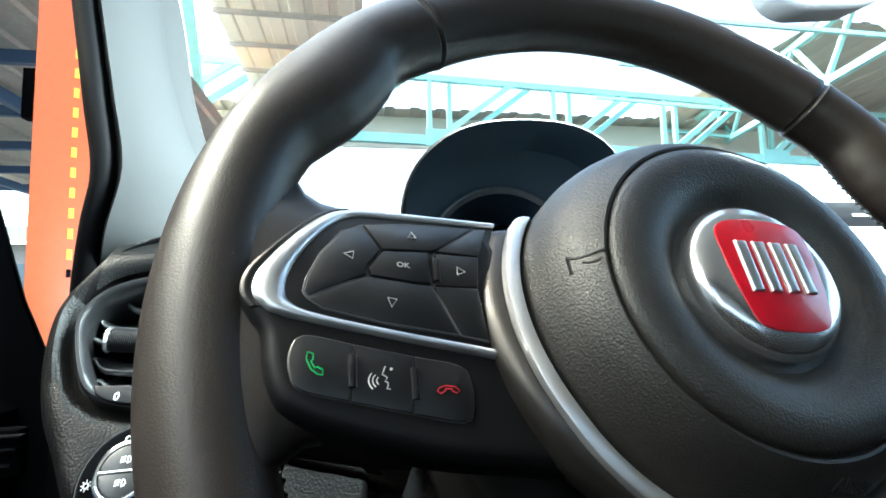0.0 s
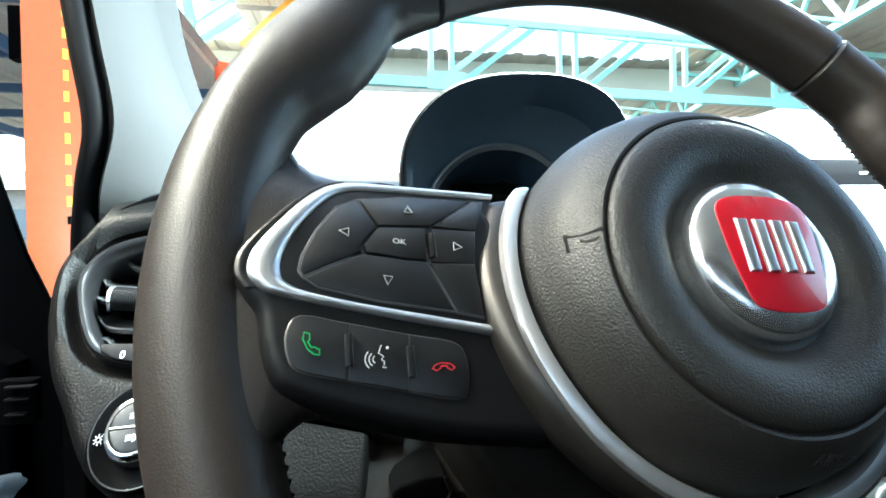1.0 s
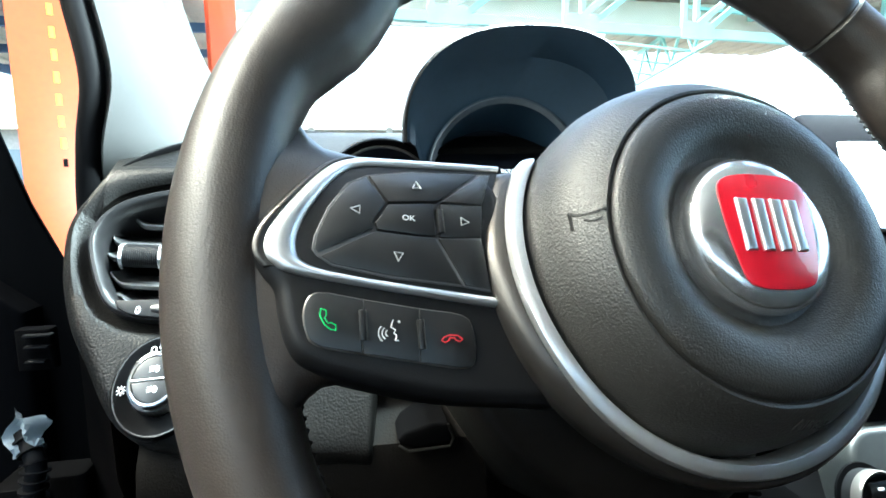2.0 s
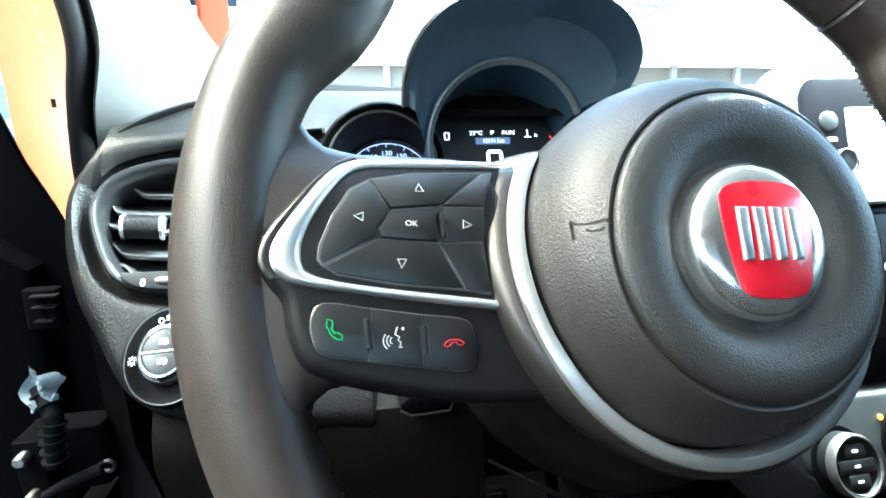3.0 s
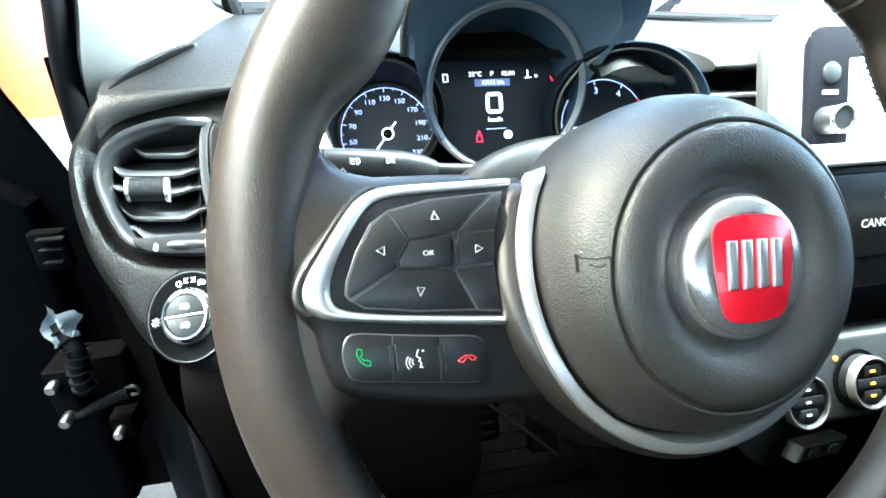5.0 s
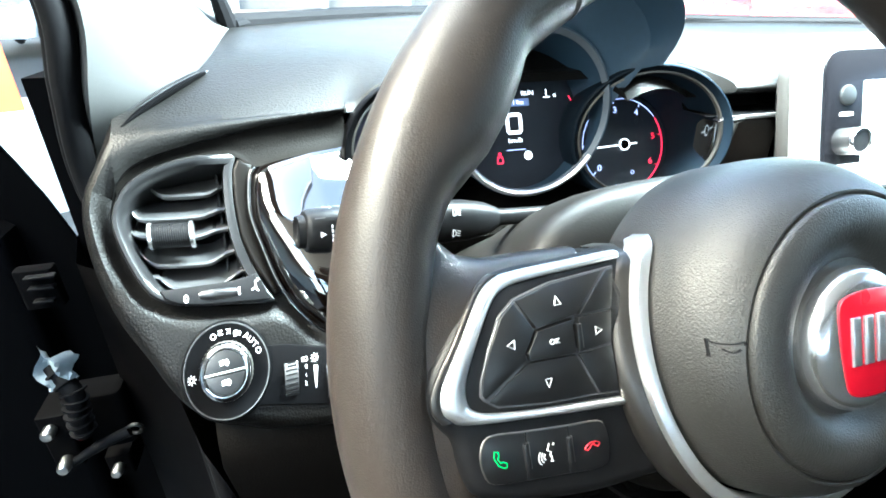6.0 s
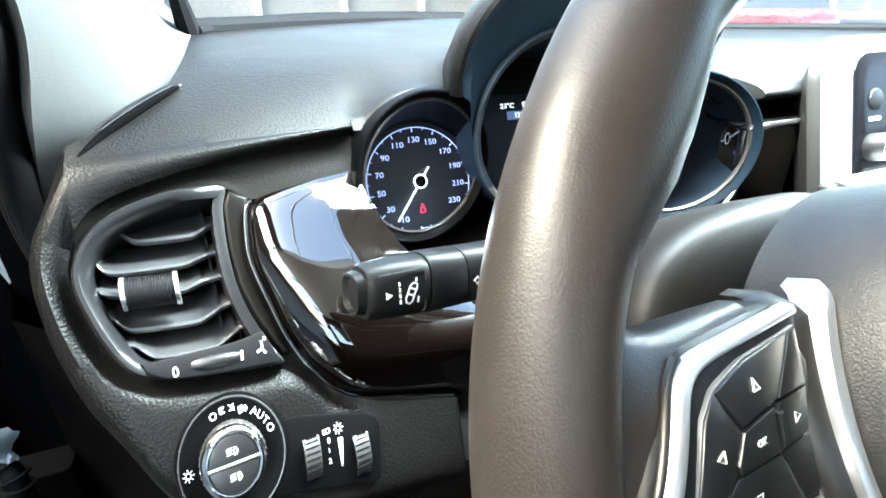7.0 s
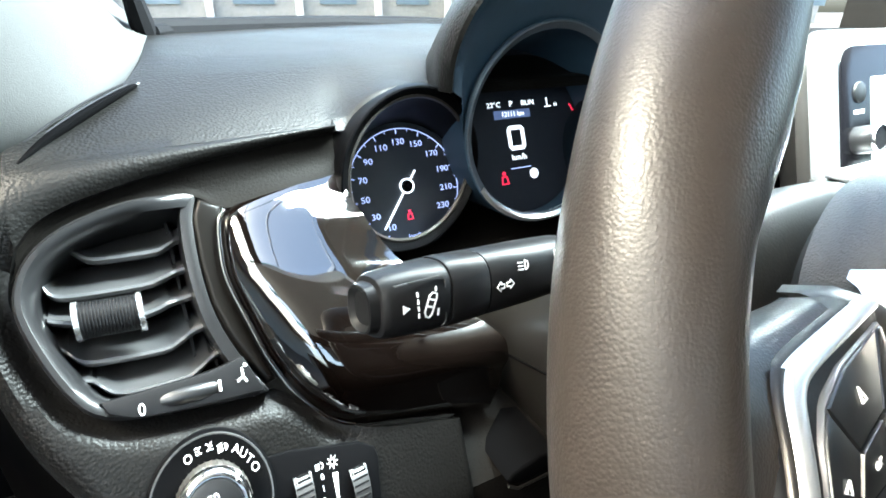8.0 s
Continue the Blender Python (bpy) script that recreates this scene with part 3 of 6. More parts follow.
def build_stalk():
    a, b = Vector((-0.1905, 0.1185, 1.0335)), Vector((-0.040, 0.150, 1.012))
    ax = (b - a).normalized()
    side = Vector((0, -1, 0.25))
    side = (side - ax * side.dot(ax)).normalized()
    up = side.cross(ax) * -1
    up = up if up.z > 0 else -up
    m = Matrix.Translation(a) @ Matrix((ax, up, side)).transposed().to_4x4()
    s = thing("indicator_stalk", "black indicator stalk with white printed signs and an end button", "stalk", m)

    def ring(x, rx, rz):
        return [(x, rx * math.copysign(abs(math.sin(t)) ** 0.75, math.sin(t)), rz * math.copysign(abs(math.cos(t)) ** 0.75, math.cos(t))) for t in (2 * math.pi * j / 28 for j in range(28))]

    part("end_button", loft([ring(-0.0005, 0.005, 0.0045), ring(-0.0020, 0.0066, 0.006), ring(-0.0018, 0.0072, 0.0066), ring(0.0015, 0.0078, 0.0072)], around=True, ends=True), BLACK, s)
    part("grip", loft([ring(0.0012, 0.0080, 0.0074), ring(0.0018, 0.0092, 0.0084), ring(0.004, 0.0100, 0.0092), ring(0.014, 0.0108, 0.0100), ring(0.0235, 0.0112, 0.0104), ring(0.0248, 0.0109, 0.0101), ring(0.0254, 0.0106, 0.0098)], around=True, ends=True), BLACK, s)
    part("grip_ring", loft([ring(0.0256, 0.0111, 0.0103), ring(0.0262, 0.0114, 0.0106), ring(0.0410, 0.0113, 0.0105), ring(0.0416, 0.0108, 0.0100)], around=True, ends=True), BLACK, s)
    part("grip_ring", loft([ring(0.0420, 0.0110, 0.0102), ring(0.0424, 0.0112, 0.0104), ring(0.0640, 0.0113, 0.0105), ring(0.0860, 0.0108, 0.0100), ring(0.0980, 0.0090, 0.0084), ring(0.1060, 0.0060, 0.0056)], around=True, ends=True), BLACK, s)
    part("stem", loft([ring(0.1040, 0.0050, 0.0048), ring(0.110, 0.0046, 0.0044), ring(0.150, 0.0046, 0.0044)], around=True, ends=True), BLACK, s)
    face = lambda x, y, h: (x, y, 0.0104 - 12.0 * y * y + h)
    part("lane_recess", stroke([(0.0045, 0.0072), (0.021, 0.0076), (0.0226, 0.0060), (0.0226, -0.0070), (0.0210, -0.0082)], 0.0004, face, -0.0004, 0.0002), SLATMAT, s)
    part("lane_sign", join(plate([(0.0066, -0.0013), (0.0066, 0.0013), (0.0092, 0.0)], 0, 0.0002, 0.00005, face, 1),
         *[stroke([(0.0118 + 0.0001 * i, 0.0042 - 0.0021 * i), (0.0119 + 0.0001 * i, 0.0028 - 0.0021 * i)], 0.0006, face) for i in range(4)],
         stroke([(0.0146, -0.0036), (0.0142, -0.0022), (0.0162, 0.0024), (0.0176, 0.0032), (0.0190, 0.0026), (0.0188, 0.0014), (0.0168, -0.0034), (0.0156, -0.0042)], 0.0005, face, closed=True),
         stroke([(0.0154, -0.0006), (0.0170, -0.0012)], 0.0006, face), stroke([(0.0163, 0.0014), (0.0181, 0.0008)], 0.0006, face), stroke([(0.0192, -0.0042), (0.0194, -0.0020)], 0.0006, face), stroke([(0.0186, 0.0034), (0.0188, 0.0048)], 0.0006, face)), INK, s, "white lane assistant sign")
    arrow = [(0, 0), (0.0018, 0.0016), (0.0018, 0.0007), (0.0034, 0.0007), (0.0034, -0.0007), (0.0018, -0.0007), (0.0018, -0.0016)]
    part("arrows_sign", join(stroke([(0.0442 + x, -0.0005 + y) for x, y in arrow], 0.0004, face, closed=True), stroke([(0.0522 - x, -0.0003 + y) for x, y in arrow], 0.0004, face, closed=True)), INK, s, "white double arrow sign")
    part("lamp_sign", join(stroke(circle(0.0580, 0.0050, 0.0016, 8, -90, 90), 0.0004, face), stroke([(0.0580, 0.0034), (0.0580, 0.0066)], 0.0004, face), *[stroke([(0.0545, 0.0038 + 0.0012 * i), (0.0570, 0.0036 + 0.0012 * i)], 0.0004, face) for i in range(3)]), INK, s, "white lamp sign")
    for cy in (0.0062, -0.0046):
        part("lamp_sign", join(stroke(circle(0.0742, cy, 0.0018, 8, -90, 90), 0.0005, face), stroke([(0.0742, cy - 0.0018), (0.0742, cy + 0.0018)], 0.0005, face), *[stroke([(0.0765, cy + dy), (0.0785, cy + dy - 0.0004)], 0.0005, face) for dy in (-0.0012, 0, 0.0012)]), INK, s, "white lamp sign")


build_stalk()

# ---- instrument cluster ----
TILT22 = radians(22)


def dial_plane(hx, hy, hz):
    return lambda x, y, h: (hx + x, hy + y * math.sin(TILT22) - h * math.cos(TILT22), hz + y * math.cos(TILT22) + h * math.sin(TILT22))


def build_pod(c, ring, radius, hub, face_r, lip, name, skin=None, band=0.0014, metal=None, slant=0.0):
    """A tube from an upright front ring back to a leaning dial face."""
    cx, cy, cz = ring
    fn = dial_plane(*hub)
    n = 64
    rows = []
    for i in range(n):
        a = 2 * math.pi * i / n
        ca, sa = math.cos(a), math.sin(a)
        row = [(cx + (radius + lip - 0.006) * ca, cy + 0.060, cz - 0.012 + (radius + lip - 0.006) * sa)]
        for r, y in ((radius + lip, 0.000), (radius + lip - 0.0012, -lip * 0.5), (radius + lip * 0.7, -lip * 0.55), (radius + 0.0008, 0.0), (radius, 0.002)):
            row.append((cx + r * ca, cy + y - slant * r * ca, cz + r * sa))
        row.append(fn(face_r * ca, face_r * sa, 0.001))
        rows.append(row)
    tube = part(name, loft(rows, along=True), skin or BLACK, c, "round black gauge pod")
    part("ring", loft([[(cx + r * math.cos(a), cy + y - slant * r * math.cos(a), cz + r * math.sin(a)) for r, y in ((radius + 0.0010, -0.0008), (radius - 0.0004, -0.0012), (radius - band, band * 0.45), (radius - 0.0004, 0.0026), (radius + 0.0008, 0.002))]
                       for a in (2 * math.pi * i / n for i in range(n))], around=True, along=True), metal or TITAN, tube, "thin satin metal ring")
    # dial black leans blue, with the glare put into its colour
    part("dial", disc(face_r, fn, 0.0, 64), mat("dial_" + name, (0.010, 0.013, 0.021), 0.35, var=0.1), tube, "black dial face")
    return tube, fn


def build_cluster():
    c = thing("instrument_cluster", "instrument cluster with two round dials and a lit display", "instrument cluster")
    sp, fn = build_pod(c, (-0.1045, 0.278, 1.0215), 0.0455, (-0.0995, 0.3056, 1.0030), 0.0440, 0.0075, "speed_pod", SWITCHBLACK, slant=-0.25)
    part("tick_ring", stroke(circle(0, 0, 0.0396, 60, -62, 246), 0.0006, fn, 0.0002, 0.0005), LITBLUE, sp)
    for k, v in enumerate(range(10, 231, 10)):
        a = radians(240 - 12.45 * k)
        r0 = 0.0362 if k % 2 == 0 else 0.0376
        part("tick", stroke([(r0 * math.cos(a), r0 * math.sin(a)), (0.0394 * math.cos(a), 0.0394 * math.sin(a))], 0.0007 if k % 2 == 0 else 0.0004, fn, 0.0002, 0.0005), LITBLUE, sp)
        if k % 2 == 0:
            part("number", words(str(v), 0.0058, fn, 0.0305 * math.cos(a), 0.0305 * math.sin(a), 0.0004, wide=1.15), LITBLUE, sp, "lit number %d" % v)
    part("unit", words("km/h", 0.0044, fn, 0.001, -0.0345, 0.0004, wide=1.2), LITBLUE, sp, "lit unit km/h")
    needle(sp, fn, 232, 0.034)
    part("belt_sign", belt(fn, -0.0005, -0.0200, 0.85), LITRED, sp, "red seat belt warning sign")
    # rev pod's inside is coloured blue in place of haze on the glass
    tp, fn = build_pod(c, (0.0985, 0.262, 1.0185), 0.0530, (0.0965, 0.2920, 1.0040), 0.0460, 0.0075, "rev_pod", mat("pod_haze_blue", (0.0045, 0.0085, 0.014), 0.5, spec=0.1), slant=0.42)
    part("tick_ring", stroke(circle(0, 0, 0.0410, 44, 34, 232), 0.0006, fn, 0.0002, 0.0005), LITBLUE, tp)
    part("red_ring", stroke(circle(0, 0, 0.0410, 24, -62, 32), 0.0012, fn, 0.0002, 0.0005), LITRED, tp)
    for k, a in enumerate((217, 178, 139, 101, 61, 10, -32)):
        ca, sa = math.cos(radians(a)), math.sin(radians(a))
        part("tick", stroke([(0.0375 * ca, 0.0375 * sa), (0.0408 * ca, 0.0408 * sa)], 0.0007, fn, 0.0002, 0.0005), LITRED if k > 4 else LITBLUE, tp)
        part("number", words(str(k), 0.0076, fn, 0.0322 * ca, 0.0318 * sa, 0.0004, wide=1.15), LITRED if k > 4 else LITBLUE, tp, "lit number %d" % k)
    part("unit", plate([(-0.010, -0.0372), (0.012, -0.0372), (0.012, -0.0352), (-0.010, -0.0352)], 0.0002, 0.0004, 0.00005, fn, 1), LITBLUE, tp)
    part("lamp_sign", stroke(circle(0.008, -0.0255, 0.0016, 10), 0.0006, fn, 0.0002, 0.0004, True), LITBLUE, tp)
    needle(tp, fn, 182, 0.037)
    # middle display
    # the tube takes the same glare-blue as the hood lining
    dp, fn = build_pod(c, (-0.0015, 0.276, 1.0395), 0.0668, (0.0, 0.3215, 1.0280), 0.0625, 0.0020, "display_pod", HOODHAZE, 0.0042, mat("ring_blue_grey", (0.11, 0.125, 0.15), 0.36, metal=0.6))
    y0 = -0.0050
    z = [(0.0052, 0.0078), (-0.0052, 0.0078), (-0.0062, 0.0066), (-0.0062, -0.0066), (-0.0052, -0.0078), (0.0052, -0.0078), (0.0062, -0.0066), (0.0062, 0.0066)]
    part("speed_figure", stroke([(x, y + y0) for x, y in z], 0.0032, fn, 0.0002, 0.0005, True), LIT, dp, "large lit figure 0")
    part("unit", words("km/h", 0.0062, fn, 0.0, y0 - 0.0150, 0.0004, wide=1.1), LIT, dp, "lit unit km/h")
    part("temperature", words("23°C", 0.0054, fn, -0.0160, y0 + 0.0258, 0.0004, wide=1.1), LIT, dp, "lit 23°C")
    part("gear", words("P", 0.0062, fn, -0.0005, y0 + 0.0258, 0.0004, wide=1.1), LIT, dp, "lit letter P")
    part("state", words("RUN", 0.0054, fn, 0.0150, y0 + 0.0258, 0.0004, wide=1.1), LIT, dp, "lit word RUN")
    part("distance_band", plate([(-0.017, y0 + 0.0150), (0.016, y0 + 0.0150), (0.016, y0 + 0.0215), (-0.017, y0 + 0.0215)], 0.00015, 0.0003, 0.00005, fn, 1), mat("dim_blue", (0.10, 0.14, 0.30), 0.5, var=0, emit=0.05), dp)
    part("distance", words("12111 km", 0.0052, fn, 0.0, y0 + 0.0182, 0.0005), LIT, dp, "lit 12111 km")
    part("line", plate([(-0.009, y0 - 0.0235), (0.0095, y0 - 0.0235), (0.0095, y0 - 0.0228), (-0.009, y0 - 0.0228)], 0.0002, 0.0004, 0.00005, fn, 1), LITBLUE, dp)
    part("belt_sign", belt(fn, -0.0162, y0 - 0.0300, 1.25), LITRED, dp, "red warning sign")
    part("door_sign", plate(circle(0.0112, y0 - 0.0290, 0.0040, 18), 0.0002, 0.0004, 0.00005, fn, 1), LIT, dp, "white round sign")
    part("fuel_sign", stroke([(-0.0455, y0 + 0.020), (-0.0455, y0 + 0.0265), (-0.0415, y0 + 0.0265), (-0.0415, y0 + 0.020)], 0.0010, fn, 0.0002, 0.0004, True), LIT, dp, "white fuel sign")
    part("heat_sign", join(stroke([(0.0335, y0 + 0.0225), (0.0335, y0 + 0.0285)], 0.0010, fn, 0.0002, 0.0004), stroke([(0.0305, y0 + 0.0215), (0.0370, y0 + 0.0215)], 0.0008, fn, 0.0002, 0.0004)), LIT, dp, "white water temperature sign")
    part("heat_letter", words("H", 0.0040, fn, 0.0415, y0 + 0.0225, 0.0004), LIT, dp)
    for s in (-1, 1):
        arc = circle(0.012 * s, y0 - 0.003, 0.0500, 14, 150 if s < 0 else -30, 215 if s < 0 else 30)
        part("scale", stroke(arc, 0.0007, fn, 0.0002, 0.0004), LIT, dp)
        part("scale_end", stroke(arc[-3:], 0.0011, fn, 0.0003, 0.0005), LITRED, dp)
    part("lower_arc", loft([[(-0.0015 + r * math.cos(a), y, 1.0395 + r * math.sin(a)) for r, y in ((0.0680, 0.2745), (0.0655, 0.2730), (0.0637, 0.2755), (0.0655, 0.283))] for a in (radians(214 + 4 * i) for i in range(29))], around=True, ends=True), SATIN, dp, "bright silver arc below the display")
    for p, ring, r, slant in ((sp, (-0.1045, 0.2805, 1.0215), 0.0450, -0.25), (tp, (0.0985, 0.2645, 1.0185), 0.0525, 0.42)):
        g = part("dial_cover", disc(r, lambda x, y, h: (ring[0] + x, ring[1] + 0.003 + 0.12 * (y + r) - slant * x + h, ring[2] + y), 0.0, 48), LENS, p, "clear dial cover")
        g.visible_shadow = False
    # hood over the display
    out, lining = [], []
    for i in range(41):
        a = radians(1 + 182 * i / 40)
        ca, sa = math.cos(a), math.sin(a)
        e = 0.82
        hx, hz = math.copysign(abs(ca) ** e, ca), math.copysign(abs(sa) ** e, sa)
        hx *= 1 - 0.10 * max(0.0, (24 - math.degrees(a)) / 24) ** 2
        yf = 0.227 + 0.026 * (1 - max(0, sa)) ** 1.3 - 0.0085 * hx
        ctr = 0.004
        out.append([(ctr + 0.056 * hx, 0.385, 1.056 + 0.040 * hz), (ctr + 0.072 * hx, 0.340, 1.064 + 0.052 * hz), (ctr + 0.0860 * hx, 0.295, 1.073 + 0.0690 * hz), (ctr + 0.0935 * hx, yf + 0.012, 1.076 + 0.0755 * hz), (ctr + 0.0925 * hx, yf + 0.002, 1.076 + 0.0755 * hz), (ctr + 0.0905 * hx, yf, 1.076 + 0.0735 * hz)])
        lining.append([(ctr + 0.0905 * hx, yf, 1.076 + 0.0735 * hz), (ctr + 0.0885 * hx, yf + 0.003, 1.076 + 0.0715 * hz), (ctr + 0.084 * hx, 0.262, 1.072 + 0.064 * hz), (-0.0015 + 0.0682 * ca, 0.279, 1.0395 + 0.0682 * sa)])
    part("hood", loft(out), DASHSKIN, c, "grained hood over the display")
    part("hood_lining", loft(lining), HOODHAZE, c, "smooth dark hood lining, tinted blue for veiling glare")
    part("backing", box(-0.046, 0.054, 0.352, 0.372, 1.05, 1.090, 0.0), DEEP, c)
    part("backing", box(-0.165, 0.172, 0.352, 0.372, 0.93, 1.075, 0.0), DEEP, c)
    rows = []
    for x in np.linspace(-0.17, 0.19, 25):
        rows.append([(x, 0.36, 0.955), (x, 0.30, 0.957), (x, 0.272, 0.953), (x, 0.262, 0.945), (x, 0.268, 0.925), (x, 0.30, 0.90)])
    part("lower_cover", loft(rows), LOWER, c, "dark plastic cover below the dials")
    return c


def needle(p, fn, deg, length):
    ca, sa = math.cos(radians(deg)), math.sin(radians(deg))
    line = lambda a, b: [(a * ca, a * sa), (b * ca, b * sa)]
    part("needle", join(stroke(line(0.0048, length), 0.0013, fn, 0.0022, 0.0030), stroke(line(-0.0048, -0.0125), 0.0013, fn, 0.0022, 0.0030), stroke(circle(0, 0, 0.0048, 24), 0.0011, fn, 0.0020, 0.0032, True)), LIT, p, "white lit needle")
    part("needle_cap", plate(circle(0, 0, 0.0042, 24), 0.0, 0.0034, 0.0006, fn, 2), DEEP, p)


def belt(fn, x, y, s=1.0):
    return join(stroke([(x - 0.0022 * s, y - 0.0032 * s), (x - 0.0016 * s, y + 0.0012 * s), (x + 0.0016 * s, y + 0.0012 * s), (x + 0.0022 * s, y - 0.0032 * s)], 0.0011 * s, fn, 0.0002, 0.0005, True),
                plate(circle(x, y + 0.0032 * s, 0.0013 * s, 10), 0.0002, 0.0005, 0.00005, fn, 1))


build_cluster()


# ---- the dashboard ----
def fascia(x, z, h):
    """The leaning face left of the wheel; h lifts towards the driver."""
    n = Vector((0.12, -1.0, 0.667)).normalized()
    return tuple(Vector((x, 0.183 + (z - 0.916) * 0.667 + 0.12 * (x + 0.25), z)) + n * h)


VENT = [(-0.229, 1.0315), (-0.247, 1.0325), (-0.264, 1.0315), (-0.284, 1.0265), (-0.297, 1.0185), (-0.3035, 1.008), (-0.3045, 0.997), (-0.300, 0.982), (-0.2935, 0.968), (-0.285, 0.957), (-0.270, 0.951), (-0.242, 0.947), (-0.2155, 0.944), (-0.2185, 0.953), (-0.2265, 0.970), (-0.231, 0.985), (-0.2325, 1.003), (-0.2315, 1.020)]
END_RIM = [((-0.1165, 0.9005), (-0.1210, 0.8600)), ((-0.1215, 0.9022), (-0.1250, 0.8605)), ((-0.134, 0.9055), (-0.140, 0.8635)), ((-0.165, 0.9135), (-0.172, 0.868)), ((-0.1875, 0.9230), (-0.200, 0.8715)), ((-0.203, 0.9385), (-0.225, 0.876)), ((-0.2145, 0.9450), (-0.243, 0.8825)),
           ((-0.235, 0.9465), (-0.256, 0.887)), ((-0.257, 0.9495), (-0.270, 0.896)), ((-0.274, 0.9535), (-0.281, 0.908)), ((-0.284, 0.9590), (-0.2935, 0.929)), ((-0.2935, 0.9690), (-0.3065, 0.950)), ((-0.300, 0.982), (-0.3160, 0.974)),
           ((-0.3045, 0.996), (-0.3205, 0.994)), ((-0.3065, 1.0055), (-0.3215, 1.011)), ((-0.3045, 1.0150), (-0.3185, 1.0235))]


def build_dash():
    d = thing("dashboard", "black grained dashboard with rounded vent end", "dashboard")
    # one skin: round the vent end, over the lip, back to the windscreen
    left = ((-0.278, 0.300, 1.0660), (-0.250, 0.330, 1.0785), (-0.243, 0.365, 1.0860), (-0.241, 0.430, 1.0920), (-0.240, 0.500, 1.0955), (-0.240, 0.56, 1.085))

    def pad_back(x0):
        row = []
        for lx, ly, lz in left:
            x = max(x0, lx)
            bow = 0.26 * math.sin(math.pi * min(1, (x + 0.24) / 1.25)) ** 0.8 if x > -0.24 else 0
            s = max(0.0, min(1.0, (x - 0.05) / 0.45))
            z = lz - 0.026 * s * s * (3 - 2 * s) * max(0.0, min(1.0, (ly - 0.30) / 0.12)) + 0.004 * math.sin(math.pi * min(1, (x + 0.31) / 1.4))
            row.append((x, ly + bow * max(0.0, (ly - 0.33) / 0.17) ** 1.2 + 0.12 * max(0.0, min(x, -0.07) + 0.25) * max(0.0, min(1.0, (0.36 - ly) / 0.06)), z))
        return row

    inner = curve_through([p for p, _ in END_RIM], 5)
    outer = curve_through([q for _, q in END_RIM], 5)
    rows = []
    for p, q in zip(inner, outer):
        dx, dz = q[0] - p[0], q[1] - p[1]
        wide = math.hypot(dx, dz)
        flush = max(0.0, min(1.0, (p[0] + 0.200) / 0.03))
        turn = 0.016 * max(0.0, (p[0] + 0.1230) / 0.0065) ** 2
        row = [fascia(*p, -0.020 + 0.018 * flush - turn)]
        for f in (0.0, 0.05, 0.11, 0.18, 0.27, 0.40, 0.58, 0.76, 0.86, 0.93, 0.97, 1.0):
            a, e = min(1.0, f * wide / 0.0105), (1 - f) * wide
            h = -0.0045 + 0.0095 * max(a * a * (3 - 2 * a), flush) - turn
            if e < 0.012:
                h -= 0.012 * (1 - math.sqrt(max(0.0, 1 - (1 - e / 0.012) ** 2)))
            row.append(fascia(p[0] + dx * f, p[1] + dz * f, h))
        rows.append(row + [fascia(*q, h) for h in (-0.016, -0.026, -0.036, -0.048, -0.062, -0.075, -0.090)])
    lip = curve_through([(-0.3005, 1.0215), (-0.292, 1.0295), (-0.280, 1.0342), (-0.268, 1.0368), (-0.255, 1.0392), (-0.240, 1.0413), (-0.226, 1.0430), (-0.196, 1.0458), (-0.1525, 1.0487)], 6)
    for x, zl in lip:
        zc = 1.0525
        row = [fascia(x, zl + 0.0015, -0.008)]
        for i in range(12):
            f = i / 11
            row.append(fascia(x, zl + (zc - zl) * f, 0.0030 + 0.0058 * math.sin(math.pi * f) ** 0.8 - 0.0030 * f))
        e = row[-1]
        rows.append(row + [(e[0], e[1] + 0.0072, e[2] + 0.0046)] + pad_back(x))
    for x in np.linspace(-0.1500, 0.1600, 63):
        x = float(x)
        cx, cz, r, yf, zf = (-0.1045, 1.0215, 0.0500, 0.284, 1.0560) if x < 0 else (0.098, 1.018, 0.0470, 0.258, 1.0566)
        if -0.070 < x < 0.070:
            yf, z = 0.300, 1.068
        else:
            z = max(zf, cz + math.sqrt(max(0.0, r * r - (x - cx) ** 2)))
        rows.append([(x, yf + 0.0006 * k, z - 0.006 + 0.0005 * k) for k in range(13)] + [(x, yf + 0.012, z + 0.0006)] + [(a, max(b, yf + 0.020), max(c, z + 0.001)) for a, b, c in pad_back(x)])
    nose = ((0.268, 1.0480), (0.258, 1.0505), (0.2505, 1.0530), (0.2462, 1.0548), (0.2450, 1.0566), (0.2452, 1.0584), (0.2466, 1.0600), (0.2488, 1.0613), (0.2518, 1.0624), (0.2555, 1.0633), (0.2600, 1.0641), (0.2655, 1.0649), (0.2720, 1.0657), (0.2850, 1.0672))
    for x in np.concatenate([np.linspace(0.162, 0.22, 8), np.linspace(0.24, 1.13, 28)]):
        x = float(x)
        rows.append([(x, y - 0.05 * (x - 0.17) * (x < 0.6) - 0.0215 * (x >= 0.6), z) for y, z in nose] + [(a, b, max(c, 1.0680)) if k < 2 else (a, b, c) for k, (a, b, c) in enumerate(pad_back(x))])
    part("upper_pad", loft(rows), DASHSKIN, d, "soft grained black skin round the vent and over the top")
    # smooth band under the lip, with the lip's shadow put into its dark material
    low = curve_through([(-0.3045, 1.0120), (-0.297, 1.0205), (-0.284, 1.0280), (-0.264, 1.0330), (-0.247, 1.0340), (-0.229, 1.0318), (-0.2165, 1.0250), (-0.190, 1.0280), (-0.1525, 1.0300)], 6)
    band = []
    for (x, zl), (u, zu) in zip(lip, low):
        row = []
        for k in range(7):
            f = k / 6
